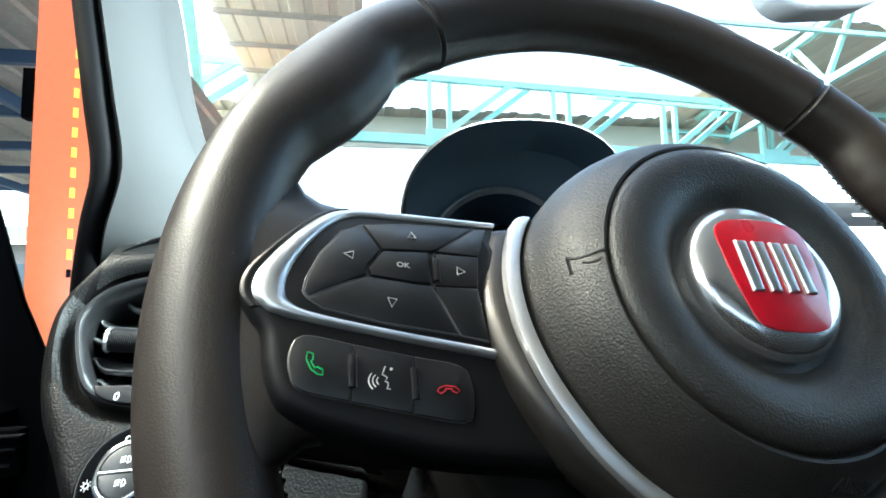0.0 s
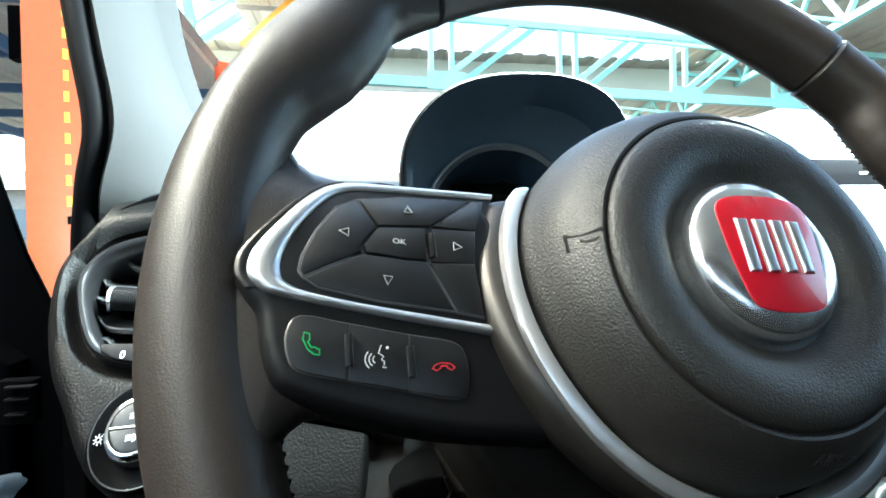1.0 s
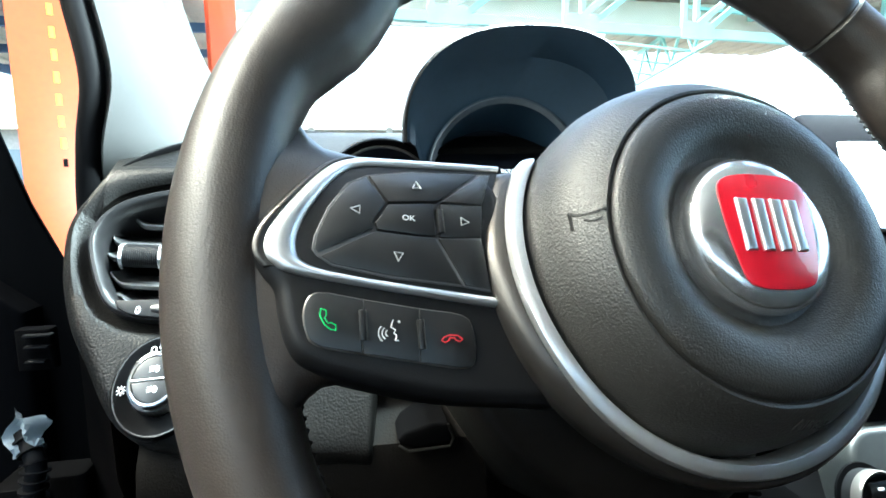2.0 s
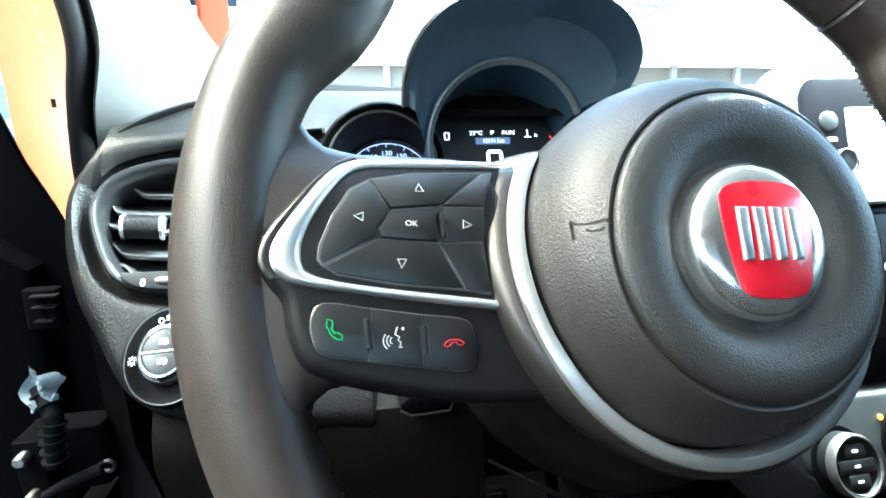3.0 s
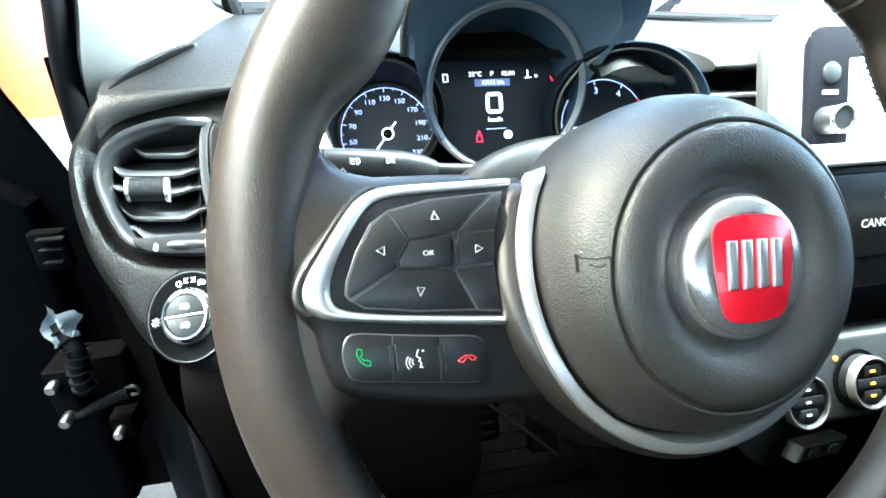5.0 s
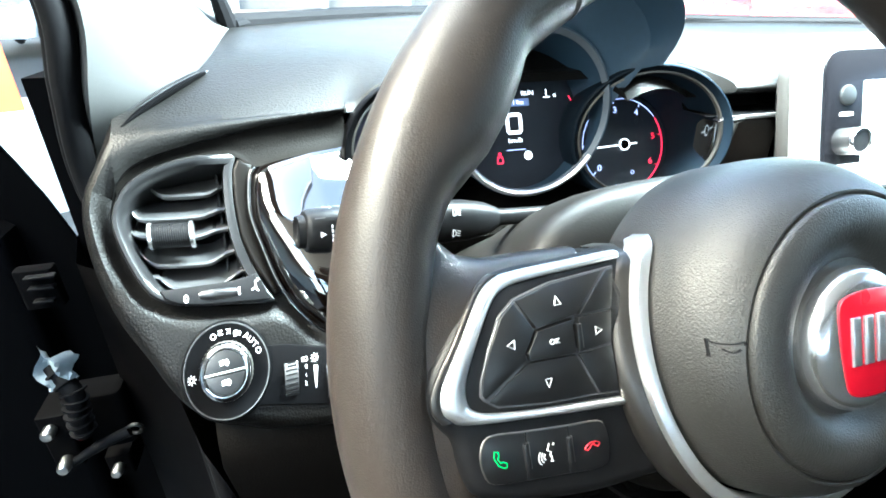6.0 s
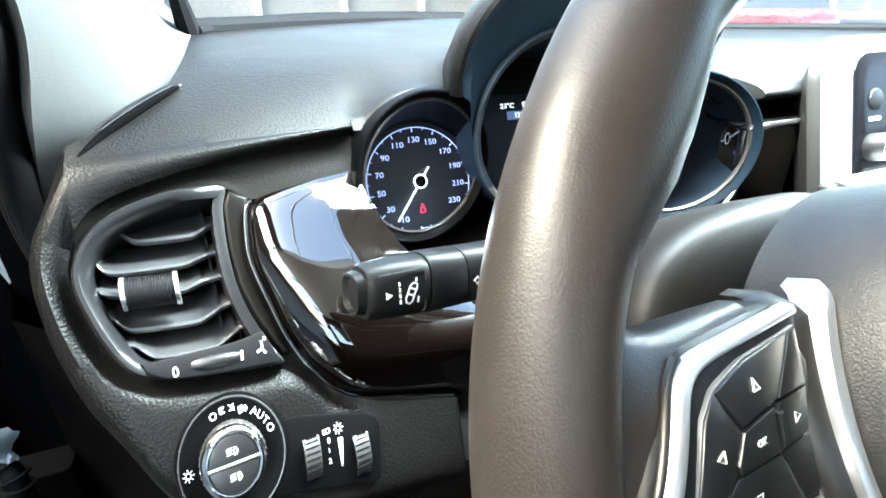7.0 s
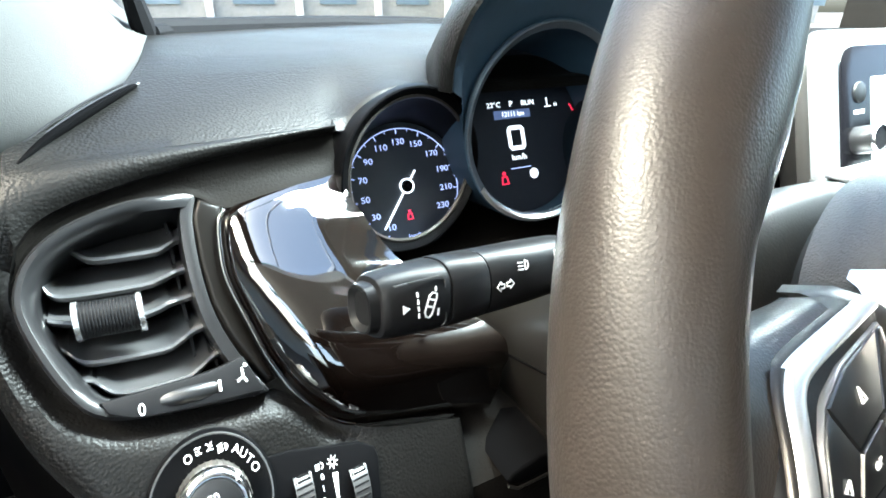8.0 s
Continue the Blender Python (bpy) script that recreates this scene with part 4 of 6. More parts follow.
            row.append(fascia(x + (u - x) * f, zl + 0.002 + (zu - zl - 0.004) * f, 0.0010 - 0.0050 * math.sin(math.pi * f) - 0.002 * f))
        band.append(row)
    part("lip_band", loft(band), LOWER, d, "smooth band under the pad's lip, black for its shade")
    # side demister slot
    slot = curve_through([(-0.303, 0.2705, 1.0505), (-0.288, 0.288, 1.0605), (-0.268, 0.309, 1.0705), (-0.251, 0.326, 1.0775)], 6)
    wide = [0.0025] + [0.0050 + 0.0035 * math.sin(math.pi * i / (len(slot) - 1)) for i in range(1, len(slot) - 1)] + [0.0035]
    part("demister_slot", pipe([(x + 0.0035, y, z - 0.0022) for x, y, z in slot], wide, 14, True, 0.35), DEEP, d, "narrow black demister slot")
    for s, lift, m in ((-0.0058, 0.0012, BLACK), (-0.0022, 0.0006, KEY), (0.0020, 0.0006, KEY), (0.0078, 0.0012, SLATMAT)):
        part("slot_rib", pipe([(x + 0.0035 + s * k, y + 0.3 * s, z - 0.0006 + lift) for k, (x, y, z) in zip([math.sin(math.pi * (i + 1) / len(slot)) ** 0.5 for i in range(len(slot) - 2)], slot[1:-1])], 0.0008, 6), m, d)
    part("cowl", pipe(curve_through([(-0.236, 0.505, 1.098), (-0.20, 0.56, 1.1005), (-0.10, 0.64, 1.103), (0.10, 0.72, 1.100), (0.37, 0.75, 1.087), (0.64, 0.72, 1.078), (0.84, 0.64, 1.076)], 6), 0.006, 8), RUBBER, d)
    # lower dash under the wheel and beside the knees
    rows = []
    for x, dz in ((-0.262, 0.030), (-0.24, 0.006), (-0.20, 0.0), (-0.12, 0.0), (-0.05, 0.004)):
        rows.append([(x, 0.32, 0.930), (x, 0.185 - 0.25 * dz, 0.884 + dz * 0.2), (x, 0.166, 0.872 - dz * 0.1), (x, 0.162, 0.850), (x + 0.01, 0.185, 0.72), (x + 0.02, 0.25, 0.60), (x + 0.02, 0.40, 0.52)])
    part("knee_panel", loft(rows), LOWER, d, "dark brown lower dash panel")
    rows = []
    for x in (0.216, 0.22, 0.23, 0.30, 0.50, 0.80, 1.10):
        rows.append([(x, 0.34, 1.03), (x, 0.246, 1.030), (x, 0.238, 1.020), (x, 0.225, 0.96), (x, 0.185, 0.90), (x, 0.17, 0.80), (x, 0.28, 0.62), (x, 0.45, 0.50)])
    part("mid_panel", loft(rows), BLACK, d, "black middle and passenger panel")
    # door side trim that falls from the end panel to the sill
    rows = [[(-0.314 + 0.014 * k, 0.250 - 0.028 * k, 0.955 - 0.03 * k), (-0.312 + 0.010 * k, 0.32, 0.955 - 0.03 * k), (-0.306 + 0.01 * k, 0.45, 0.955 - 0.03 * k)] for k in range(4)]
    rows += [[(-0.262, 0.176, 0.80), (-0.275, 0.26, 0.80), (-0.275, 0.45, 0.80)], [(-0.250, 0.185, 0.60), (-0.262, 0.26, 0.60), (-0.262, 0.45, 0.60)], [(-0.240, 0.20, 0.36), (-0.25, 0.26, 0.36), (-0.25, 0.45, 0.36)]]
    part("kick_panel", loft(rows), KICK, d, "dark brown kick panel")
    return d


build_dash()


def build_vent():
    v = thing("air_vent", "black air vent with wavy slats and a knurled tab", "air vent")
    vent = curve_through(VENT, 3, True)
    cc = inset(ccw(vent), 0.0014)
    ins = inset(cc, 0.0062)
    rows = []
    for (a, b), (c, e) in zip(cc, ins):
        k = 1.0 - 0.85 * max(0.0, min(1.0, (a + 0.250) / 0.018)) * max(0.0, min(1.0, (b - 0.948) / 0.010))
        if b < 0.975:
            k *= 0.55 + 0.45 * max(0.0, min(1.0, (-0.268 - a) / 0.02))
        rows.append([fascia(a, b, -0.004), fascia(a, b, 0.0076 * k), fascia(a + (c - a) * 0.2, b + (e - b) * 0.2, 0.0094 * k), fascia(a + (c - a) * 0.5, b + (e - b) * 0.5, 0.0092 * k), fascia(a + (c - a) * 0.85, b + (e - b) * 0.85, 0.0068 * k), fascia(c, e, -0.002), fascia(c, e, -0.045)])
    part("vent_frame", loft(rows, along=True), RINGMAT, v, "satin black oval vent frame")
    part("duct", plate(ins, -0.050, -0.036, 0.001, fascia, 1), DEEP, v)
    slats = ([(-0.290, 1.0200), (-0.284, 1.0190), (-0.277, 1.0135), (-0.266, 1.0120), (-0.251, 1.0112), (-0.2455, 1.0125), (-0.241, 1.0142), (-0.233, 1.0145)],
             [(-0.2985, 1.0075), (-0.2955, 1.0070), (-0.2915, 1.0025), (-0.280, 1.0005), (-0.258, 0.9990), (-0.250, 1.0000), (-0.243, 1.0015), (-0.233, 1.0025)],
             [(-0.2990, 0.9955), (-0.2965, 0.9950), (-0.291, 0.9925), (-0.280, 0.9900), (-0.262, 0.9880), (-0.254, 0.9885), (-0.247, 0.9900), (-0.232, 0.9905)],
             [(-0.2965, 0.9835), (-0.292, 0.9825), (-0.2855, 0.9765), (-0.275, 0.9745), (-0.255, 0.9725), (-0.248, 0.9740), (-0.241, 0.9765), (-0.229, 0.9780)],
             [(-0.2890, 0.9700), (-0.284, 0.9690), (-0.2765, 0.9625), (-0.266, 0.9605), (-0.249, 0.9595), (-0.242, 0.9615), (-0.235, 0.9645), (-0.224, 0.9665)])
    for line in slats:
        pts = curve_through(line, 4)
        n = len(pts)
        rows = []
        for i, (x, z) in enumerate(pts):
            full = 1.0 if 0.16 < i / n < 0.80 else 0.72
            rows.append([fascia(x, z, -0.0080 - 0.004 * (1 - full)), fascia(x, z + 0.0008, -0.0070 - 0.004 * (1 - full)), fascia(x, z + 0.0020, -0.0074 - 0.004 * (1 - full)), fascia(x, z + 0.0030, -0.0100), fascia(x, z + 0.0150 * full, -0.0300), fascia(x, z + 0.0135 * full, -0.0300), fascia(x, z - 0.0004, -0.0105)])
        part("slat", loft(rows, around=True, ends=True), SLATMAT, v, "curved satin black slat")
    for x in (-0.2445, -0.236):
        part("guide_vane", loft([[fascia(x + 0.004 * (1.03 - z) * 4, z, -0.016), fascia(x + 0.0012 + 0.004 * (1.03 - z) * 4, z, -0.016), fascia(x + 0.0012 + 0.004 * (1.03 - z) * 4, z, -0.036), fascia(x + 0.004 * (1.03 - z) * 4, z, -0.036)] for z in (1.027, 1.0, 0.955)], around=True, ends=True), BLACK, v)
    # right cheek of the opening
    part("cheek", plate([(-0.2285, 1.029), (-0.2330, 1.022), (-0.2340, 1.003), (-0.2325, 0.985), (-0.2275, 0.970), (-0.2200, 0.955), (-0.2160, 0.948), (-0.2110, 0.949), (-0.2165, 0.966), (-0.2215, 0.985), (-0.2230, 1.005), (-0.2205, 1.019), (-0.2180, 1.024)], -0.03, 0.0022, 0.0030, fascia, 4), CHEEK, v)
    x0, x1, z0, z1 = -0.2855, -0.2600, 0.9865, 0.9995
    drop = lambda x: -0.090 * (x - x0)
    def barrel(xa, xb, r, lift):
        return loft([[fascia(x, 0.9922 + drop(x) + r * math.sin(b), lift + r * math.cos(b)) for b in (radians(-115 + 23 * i) for i in range(11))] for x in (xa, xa + 0.0003, xb - 0.0003, xb)], around=True, ends=True)

    t = part("tab", barrel(x0 + 0.0014, x1 - 0.0014, 0.0066, -0.0015), BLACK, v, "knurled black tab with bright ends")
    for xa in (x0, x1 - 0.0018):
        part("tab_end", barrel(xa, xa + 0.0020, 0.0074, -0.0013), BADGE, t, "bright metal tab end")
    for i in range(17):
        x = x0 + 0.0026 + i * 0.00124
        part("tab_rib", loft([[fascia(xx, 0.9922 + drop(x) + r * math.sin(b), -0.0015 + r * math.cos(b)) for b in (radians(-80 + 16 * k) for k in range(11))] for xx, r in ((x, 0.0065), (x + 0.0002, 0.0070), (x + 0.0006, 0.0070), (x + 0.0008, 0.0065))]), BLACK, t)
    # thumb wheel in the lower rail
    rail = curve_through([(-0.281, 0.9620), (-0.262, 0.9612), (-0.240, 0.9605), (-0.2245, 0.9620)], 5) + curve_through([(-0.2180, 0.9465), (-0.242, 0.9490), (-0.268, 0.9525), (-0.279, 0.9575)], 5)
    part("rail", plate(rail, -0.02, 0.0086, 0.001, fascia, 2), BLACK, v)
    wheel = []
    for i in range(13):
        a = radians(-60 + 10 * i)
        wheel.append([fascia(-0.2488 + 0.0001 * i + xx, 0.9548 + 0.0033 * math.sin(a) - (xx) * 0.09, 0.0068 + 0.0040 * math.cos(a) - 14 * xx * xx) for xx in np.linspace(-0.0120, 0.0120, 13)])
    part("thumb_wheel", loft(wheel), KEY, v, "black ribbed thumb wheel")
    for i in range(22):
        x = -0.2600 + i * 0.00105
        part("wheel_rib", stroke([(x, 0.9528 - (x + 0.2488) * 0.09), (x + 0.0002, 0.9568 - (x + 0.2488) * 0.09)], 0.0005, lambda a, b, h: fascia(a, b, 0.0095 - 14 * (a + 0.2488) ** 2 - 90 * (b - 0.9548) ** 2 + h), 0, 0.0006), BLACK, v)
    part("wheel_mark", plate([(-0.2372, 0.9520), (-0.2360, 0.9520), (-0.2358, 0.9562), (-0.2370, 0.9562)], 0.006, 0.0100, 0.0003, fascia, 1), INK, v)
    part("zero_sign", words("0", 0.0062, fascia, -0.2672, 0.9550, 0.0088, -3), INK, v, "white printed 0")
    part("person_flow_sign", join(stroke([(-0.2290, 0.9535), (-0.2262, 0.9545), (-0.2250, 0.9522)], 0.0010, fascia, 0.0084, 0.0090), stroke([(-0.2262, 0.9545), (-0.2262, 0.9580)], 0.0010, fascia, 0.0084, 0.0090), plate(circle(-0.2245, 0.9585, 0.0009, 8), 0.0084, 0.0090, 0.0001, fascia, 1)), INK, v, "white printed air flow sign")
    return v


build_vent()


def build_gloss_trim():
    g = thing("gloss_trim", "glossy dark brown-black trim panel beside the dials", "trim panel")
    lf = curve_through([(-0.2150, 1.0230), (-0.2215, 1.0175), (-0.2240, 1.0034), (-0.2236, 0.9920), (-0.2185, 0.9740), (-0.2125, 0.9560), (-0.2030, 0.9392), (-0.1875, 0.9235), (-0.165, 0.9142)], 6)
    rt = curve_through([(-0.1560, 1.0295), (-0.1500, 1.0130), (-0.1400, 0.9890), (-0.1180, 0.962), (-0.0980, 0.942), (-0.0860, 0.9280), (-0.0880, 0.9150), (-0.0960, 0.8955)], 6)
    rows = []
    for k in range(31):
        u = k / 30
        a, b = lf[round(u * (len(lf) - 1))], rt[round(u * (len(rt) - 1))]
        row = []
        for s in range(25):
            t = s / 24
            x, z = a[0] + (b[0] - a[0]) * t, a[1] + (b[1] - a[1]) * t
            top = 0.36 + 0.10 * t
            if u < top:
                lift = 0.0040 + 0.0140 * (u / top)
            else:
                w = (u - top) / (1 - top)
                lift = 0.018 + 0.006 * math.sin(math.pi * min(1.0, w * 1.25)) - 0.020 * max(0.0, w - 0.55) ** 1.6 / 0.28
            row.append(fascia(x, z, lift * (1 - math.exp(-t / 0.085)) - 0.002 - 0.010 * max(0.0, t - 0.6) - 0.012 * max(0.0, (u - 0.93) / 0.07) ** 2))
        rows.append(row)
    part("panel", loft(rows), GLOSS, g)
    edge = [fascia(x, z, 0.0046) for x, z in lf[3:-4]]
    part("bright_edge", pipe(edge, [0.0006] + [0.0012] * (len(edge) - 2) + [0.0006], 10), GLOSS, g)
    return g


build_gloss_trim()


def build_lamp_switch():
    s = thing("headlamp_switch", "black rotary headlamp switch with white signs and chrome ring", "light switch")
    cx, cz = -0.2485, 0.9145
    fn = lambda x, y, h: fascia(cx + x, cz + y, h)
    pan = [(-0.235, 0.9235), (-0.213, 0.9210), (-0.180, 0.9125), (-0.1735, 0.9085), (-0.1725, 0.9040), (-0.1765, 0.8835), (-0.180, 0.8810), (-0.212, 0.8880), (-0.238, 0.8935)]
    part("base_plate", plate(pan, -0.01, 0.0072, 0.0012, fascia, 2), SWITCHBLACK, s)
    part("collar", revolve([(0.0262, 0.0), (0.0262, 0.0078), (0.0252, 0.0094), (0.0238, 0.0096), (0.0225, 0.0088), (0.0, 0.0085)], fn, 56), SWITCHBLACK, s, "black switch collar")
    part("collar_edge", revolve([(0.0252, 0.0092), (0.0248, 0.0099), (0.0242, 0.0097)], fn, 56), SLATMAT, s)
    k = part("knob", revolve([(0.0152, 0.0080), (0.0152, 0.0150), (0.0146, 0.0200), (0.0138, 0.0222), (0.0128, 0.0230), (0.0, 0.0230)], fn, 48), KNOBMAT, s, "dark metallic ribbed knob")
    for i in range(40):
        a = radians(9 * i)
        part("knob_rib", pipe([fn(0.0153 * math.cos(a), 0.0153 * math.sin(a), 0.0090), fn(0.0150 * math.cos(a), 0.0150 * math.sin(a), 0.0170), fn(0.0145 * math.cos(a), 0.0145 * math.sin(a), 0.0200)], 0.00035, 5), KNOBMAT, k)
    part("knob_ring", revolve([(0.0149, 0.0198), (0.0146, 0.0216), (0.0138, 0.0234), (0.0126, 0.0243), (0.0116, 0.0242), (0.0112, 0.0232)], fn, 48), CHROME, s, "chrome ring")
    part("fog_button", plate(circle(0, 0, 0.0111, 18, 4, 176), 0.0225, 0.0240, 0.0005, fn, 2), KEY, s)
    part("fog_button", plate(circle(0, 0, 0.0111, 18, 184, 356), 0.0225, 0.0240, 0.0005, fn, 2), KEY, s)
    part("bar", plate([(-0.0116, -0.0006), (0.0116, -0.0006), (0.0116, 0.0006), (-0.0116, 0.0006)], 0.022, 0.0246, 0.0003, fn, 1), SATIN, s)
    part("pointer", plate([(0.0096, 0.0068), (0.0122, 0.0092), (0.0112, 0.0104), (0.0092, 0.0078)], 0.021, 0.0245, 0.0004, fn, 1), INK, s)
    up = lambda x, y, h: fn(x, y, h + 0.0242)

    def foglamp(x, y, f, w=1.0):
        return join(stroke(circle(x + 0.0008, y, 0.0015 * w, 8, -90, 90), 0.00045, f), stroke([(x + 0.0008, y - 0.0015 * w), (x + 0.0008, y + 0.0015 * w)], 0.00045, f), *[stroke([(x - 0.0026, y + dy), (x - 0.0002, y + dy + 0.0004)], 0.00045, f) for dy in (-0.0010, 0, 0.0010)])

    part("fog_sign", foglamp(0, 0.0048, up), INK, s, "white fog lamp sign")
    part("fog_sign", foglamp(0, -0.0050, up), INK, s, "white fog lamp sign")
    col = lambda x, y, h: fn(x, y, h + 0.0088)
    part("off_sign", stroke(circle(-0.0060, 0.0186, 0.0014, 12), 0.0005, col, closed=True), INK, s, "white printed ring")
    part("side_lamp_sign", join(stroke(circle(-0.0004, 0.0199, 0.0012, 8, 90, 270), 0.0005, col), stroke(circle(0.0016, 0.0199, 0.0012, 8, -90, 90), 0.0005, col), *[stroke([(x, 0.0199 + dy), (x + 0.0012, 0.0199 + 1.5 * dy)], 0.0004, col) for x in (-0.0030, 0.0030) for dy in (-0.0009, 0, 0.0009)]), INK, s, "white side lamp sign")
    part("low_beam_sign", join(plate(circle(0.0088, 0.0178, 0.0014, 8, -90, 90), 0, 0.0003, 0.00005, col, 1), *[stroke([(0.0058, 0.0178 + dy), (0.0080, 0.0182 + dy)], 0.0005, col) for dy in (-0.0012, -0.0004, 0.0004, 0.0012)]), INK, s, "white low beam sign")
    for ch, a in zip("AUTO", (50, 40, 30, 19)):
        part("letter", words(ch, 0.0048, col, 0.0202 * math.cos(radians(a)), 0.0202 * math.sin(radians(a)), 0.0002, a - 82), INK, s, "white printed letter")
    part("sun_sign", join(stroke(circle(-0.0205, -0.0008, 0.0012, 10), 0.0005, col, closed=True), *[stroke([(-0.0205 + 0.0018 * math.cos(radians(a)), -0.0008 + 0.0018 * math.sin(radians(a))), (-0.0205 + 0.0026 * math.cos(radians(a)), -0.0008 + 0.0026 * math.sin(radians(a)))], 0.0004, col) for a in range(0, 360, 45)]), INK, s, "white lamp sign")
    for x, z in ((-0.2105, 0.9020), (-0.1845, 0.8955)):
        rows = []
        for i in range(11):
            a = radians(-75 + 15 * i)
            rows.append([fascia(x + dx - 0.0008 * (1 - math.sin(a)), z + 0.0098 * math.sin(a), 0.0030 + 0.0090 * math.cos(a)) for dx in (-0.0042, -0.0036, 0.0036, 0.0042)])
        w = part("dimmer_wheel", loft(rows), SLATMAT, s, "ribbed dimmer wheel")
        for i in range(9):
            a = radians(-56 + 14 * i)
            part("wheel_rib", stroke([(x - 0.0036, 0), (x + 0.0036, 0)], 0.0007, lambda u, v, h, a=a: fascia(u - 0.0008 * (1 - math.sin(a)), z + (0.0098 + h) * math.sin(a) + v, 0.0030 + (0.0090 + h) * math.cos(a)), 0, 0.0004), BLACK, w)
        # silver slips stand in for glints on the wheel's two sides
        for dx in (-0.0037, 0.0030):
            part("wheel_glint", plate([(x + dx, z + 0.0040), (x + dx + 0.0009, z + 0.0040), (x + dx + 0.0010, z + 0.0085), (x + dx + 0.0001, z + 0.0085)], 0.006, 0.0100, 0.0003, fascia, 1), SATIN, w)
    pn = lambda x, y, h: fascia(x, y, h + 0.0072)
    part("level_sign", join(stroke(circle(-0.2012, 0.9105, 0.0011, 8, -90, 90), 0.0005, pn), *[stroke([(-0.2040, 0.9105 + dy), (-0.2018, 0.9105 + dy)], 0.0004, pn) for dy in (-0.0009, 0, 0.0009)]), INK, s, "white lamp level sign")
    for i, ch in enumerate("012"):
        part("level_number", words(ch, 0.0034, pn, -0.2015 - 0.0006 * i, 0.9062 - 0.0044 * i, 0.0002), INK, s, "white printed number")
    part("dim_sign", join(stroke(circle(-0.1955, 0.9100, 0.0013, 10), 0.0006, pn, closed=True), *[stroke([(-0.1955 + 0.0018 * math.cos(radians(a)), 0.91 + 0.0018 * math.sin(radians(a))), (-0.1955 + 0.0027 * math.cos(radians(a)), 0.91 + 0.0027 * math.sin(radians(a)))], 0.0004, pn) for a in range(0, 360, 45)]), INK, s, "white dimmer sign")
    part("dim_wedge", plate([(-0.1966, 0.9060), (-0.1940, 0.9054), (-0.1964, 0.8935), (-0.1972, 0.8937)], 0, 0.0003, 0.00005, pn, 1), INK, s, "white wedge mark")
    return s


build_lamp_switch()


# ---- centre of the dashboard ----
def screen_at(x, y, h):
    return (x, 0.2085 + 0.31 * y - 0.95 * h, 1.035 + 0.95 * y + 0.31 * h)


def rounded(x0, x1, y0, y1, r, n=6):
    p = []
    for cx, cy, a in ((x1 - r, y1 - r, 0), (x0 + r, y1 - r, 90), (x0 + r, y0 + r, 180), (x1 - r, y0 + r, 270)):
        p += [(cx + r * math.cos(radians(a + 90 * i / n)), cy + r * math.sin(radians(a + 90 * i / n))) for i in range(n + 1)]
    return p


def build_screen():
    s = thing("media_screen", "dash media unit with lit map, silver frame and knobs", "media screen")
    part("housing", plate(rounded(0.1875, 0.470, -0.078, 0.0705, 0.034), -0.050, -0.004, 0.010, lambda x, y, h: screen_at(x - 1.05 * min(0.0, h + 0.014) * (1 if x < 0.33 else -1), y + 0.5 * min(0.0, h + 0.014), h), 4), mat("housing_grey", (0.011, 0.0100, 0.0092), 0.45, spec=0.25, grain=("noise", 900, 0.0001)), s, "grey housing")
    part("frame", plate(rounded(0.1915, 0.4655, -0.071, 0.0650, 0.028), -0.012, 0.003, 0.005, screen_at, 4), SATIN, s, "silver frame")
    part("glass", plate(rounded(0.2130, 0.443, -0.061, 0.0545, 0.017), 0.0, 0.0042, 0.001, screen_at, 2), mat("media_glass", (0.004, 0.004, 0.005), 0.16, spec=0.12, var=0), s, "black glass face")
    part("map", plate(rounded(0.254, 0.412, -0.048, 0.030, 0.002), 0.0, 0.0050, 0.0002, screen_at, 1), mat("map_glow", (0.66, 0.80, 0.86), 0.2, var=0.06, emit=0.045, stain=40), s, "lit pale map")
    sf = lambda x, y, h: screen_at(x, y, h + 0.0050)
    for pts, m in (([(0.256, 0.012), (0.272, 0.004), (0.300, 0.012), (0.340, -0.004), (0.409, 0.006)], LITORANGE), ([(0.262, 0.030), (0.275, 0.0), (0.268, -0.030)], INK), ([(0.300, 0.030), (0.310, -0.010), (0.330, -0.046)], INK)):
        part("map_road", stroke(curve_through(pts, 5), 0.0012, sf, 0.0, 0.0002), mat("road_" + str(len(pts)), (0.85, 0.62, 0.45) if m is LITORANGE else (0.95, 0.95, 0.9), 0.5, var=0, emit=0.03), s)
    part("small_button", plate(circle(0.2375, 0.0195, 0.0080, 24), 0.003, 0.0058, 0.001, screen_at, 2), mat("button_grey", (0.012, 0.013, 0.014), 0.35, spec=0.15, var=0.1), s, "round grey button")
    for y in (-0.0165,):
        k = part("knob", revolve([(0.0105, 0.004), (0.0105, 0.018), (0.0098, 0.0205), (0.0085, 0.0205), (0.0080, 0.0198), (0.0, 0.0200)], lambda a, b, h: screen_at(0.2330 + a, y + b, h), 36), BLACK, s, "black knob")
        part("knob_ring", revolve([(0.0106, 0.0186), (0.0105, 0.0202), (0.0099, 0.0209), (0.0091, 0.0205)], lambda a, b, h: screen_at(0.2330 + a, y + b, h), 36), CHROME, k, "chrome knob ring")
    part("volume_sign", plate(rounded(0.2300, 0.2440, 0.0035, 0.0065, 0.0006), 0.004, 0.0046, 0.0001, screen_at, 1), INK, s, "small unreadable print")
    part("mark", plate(rounded(0.285, 0.300, 0.0400, 0.0425, 0.0004), 0.004, 0.0046, 0.0001, screen_at, 1), INK, s, "small unreadable print")
    return s


build_screen()


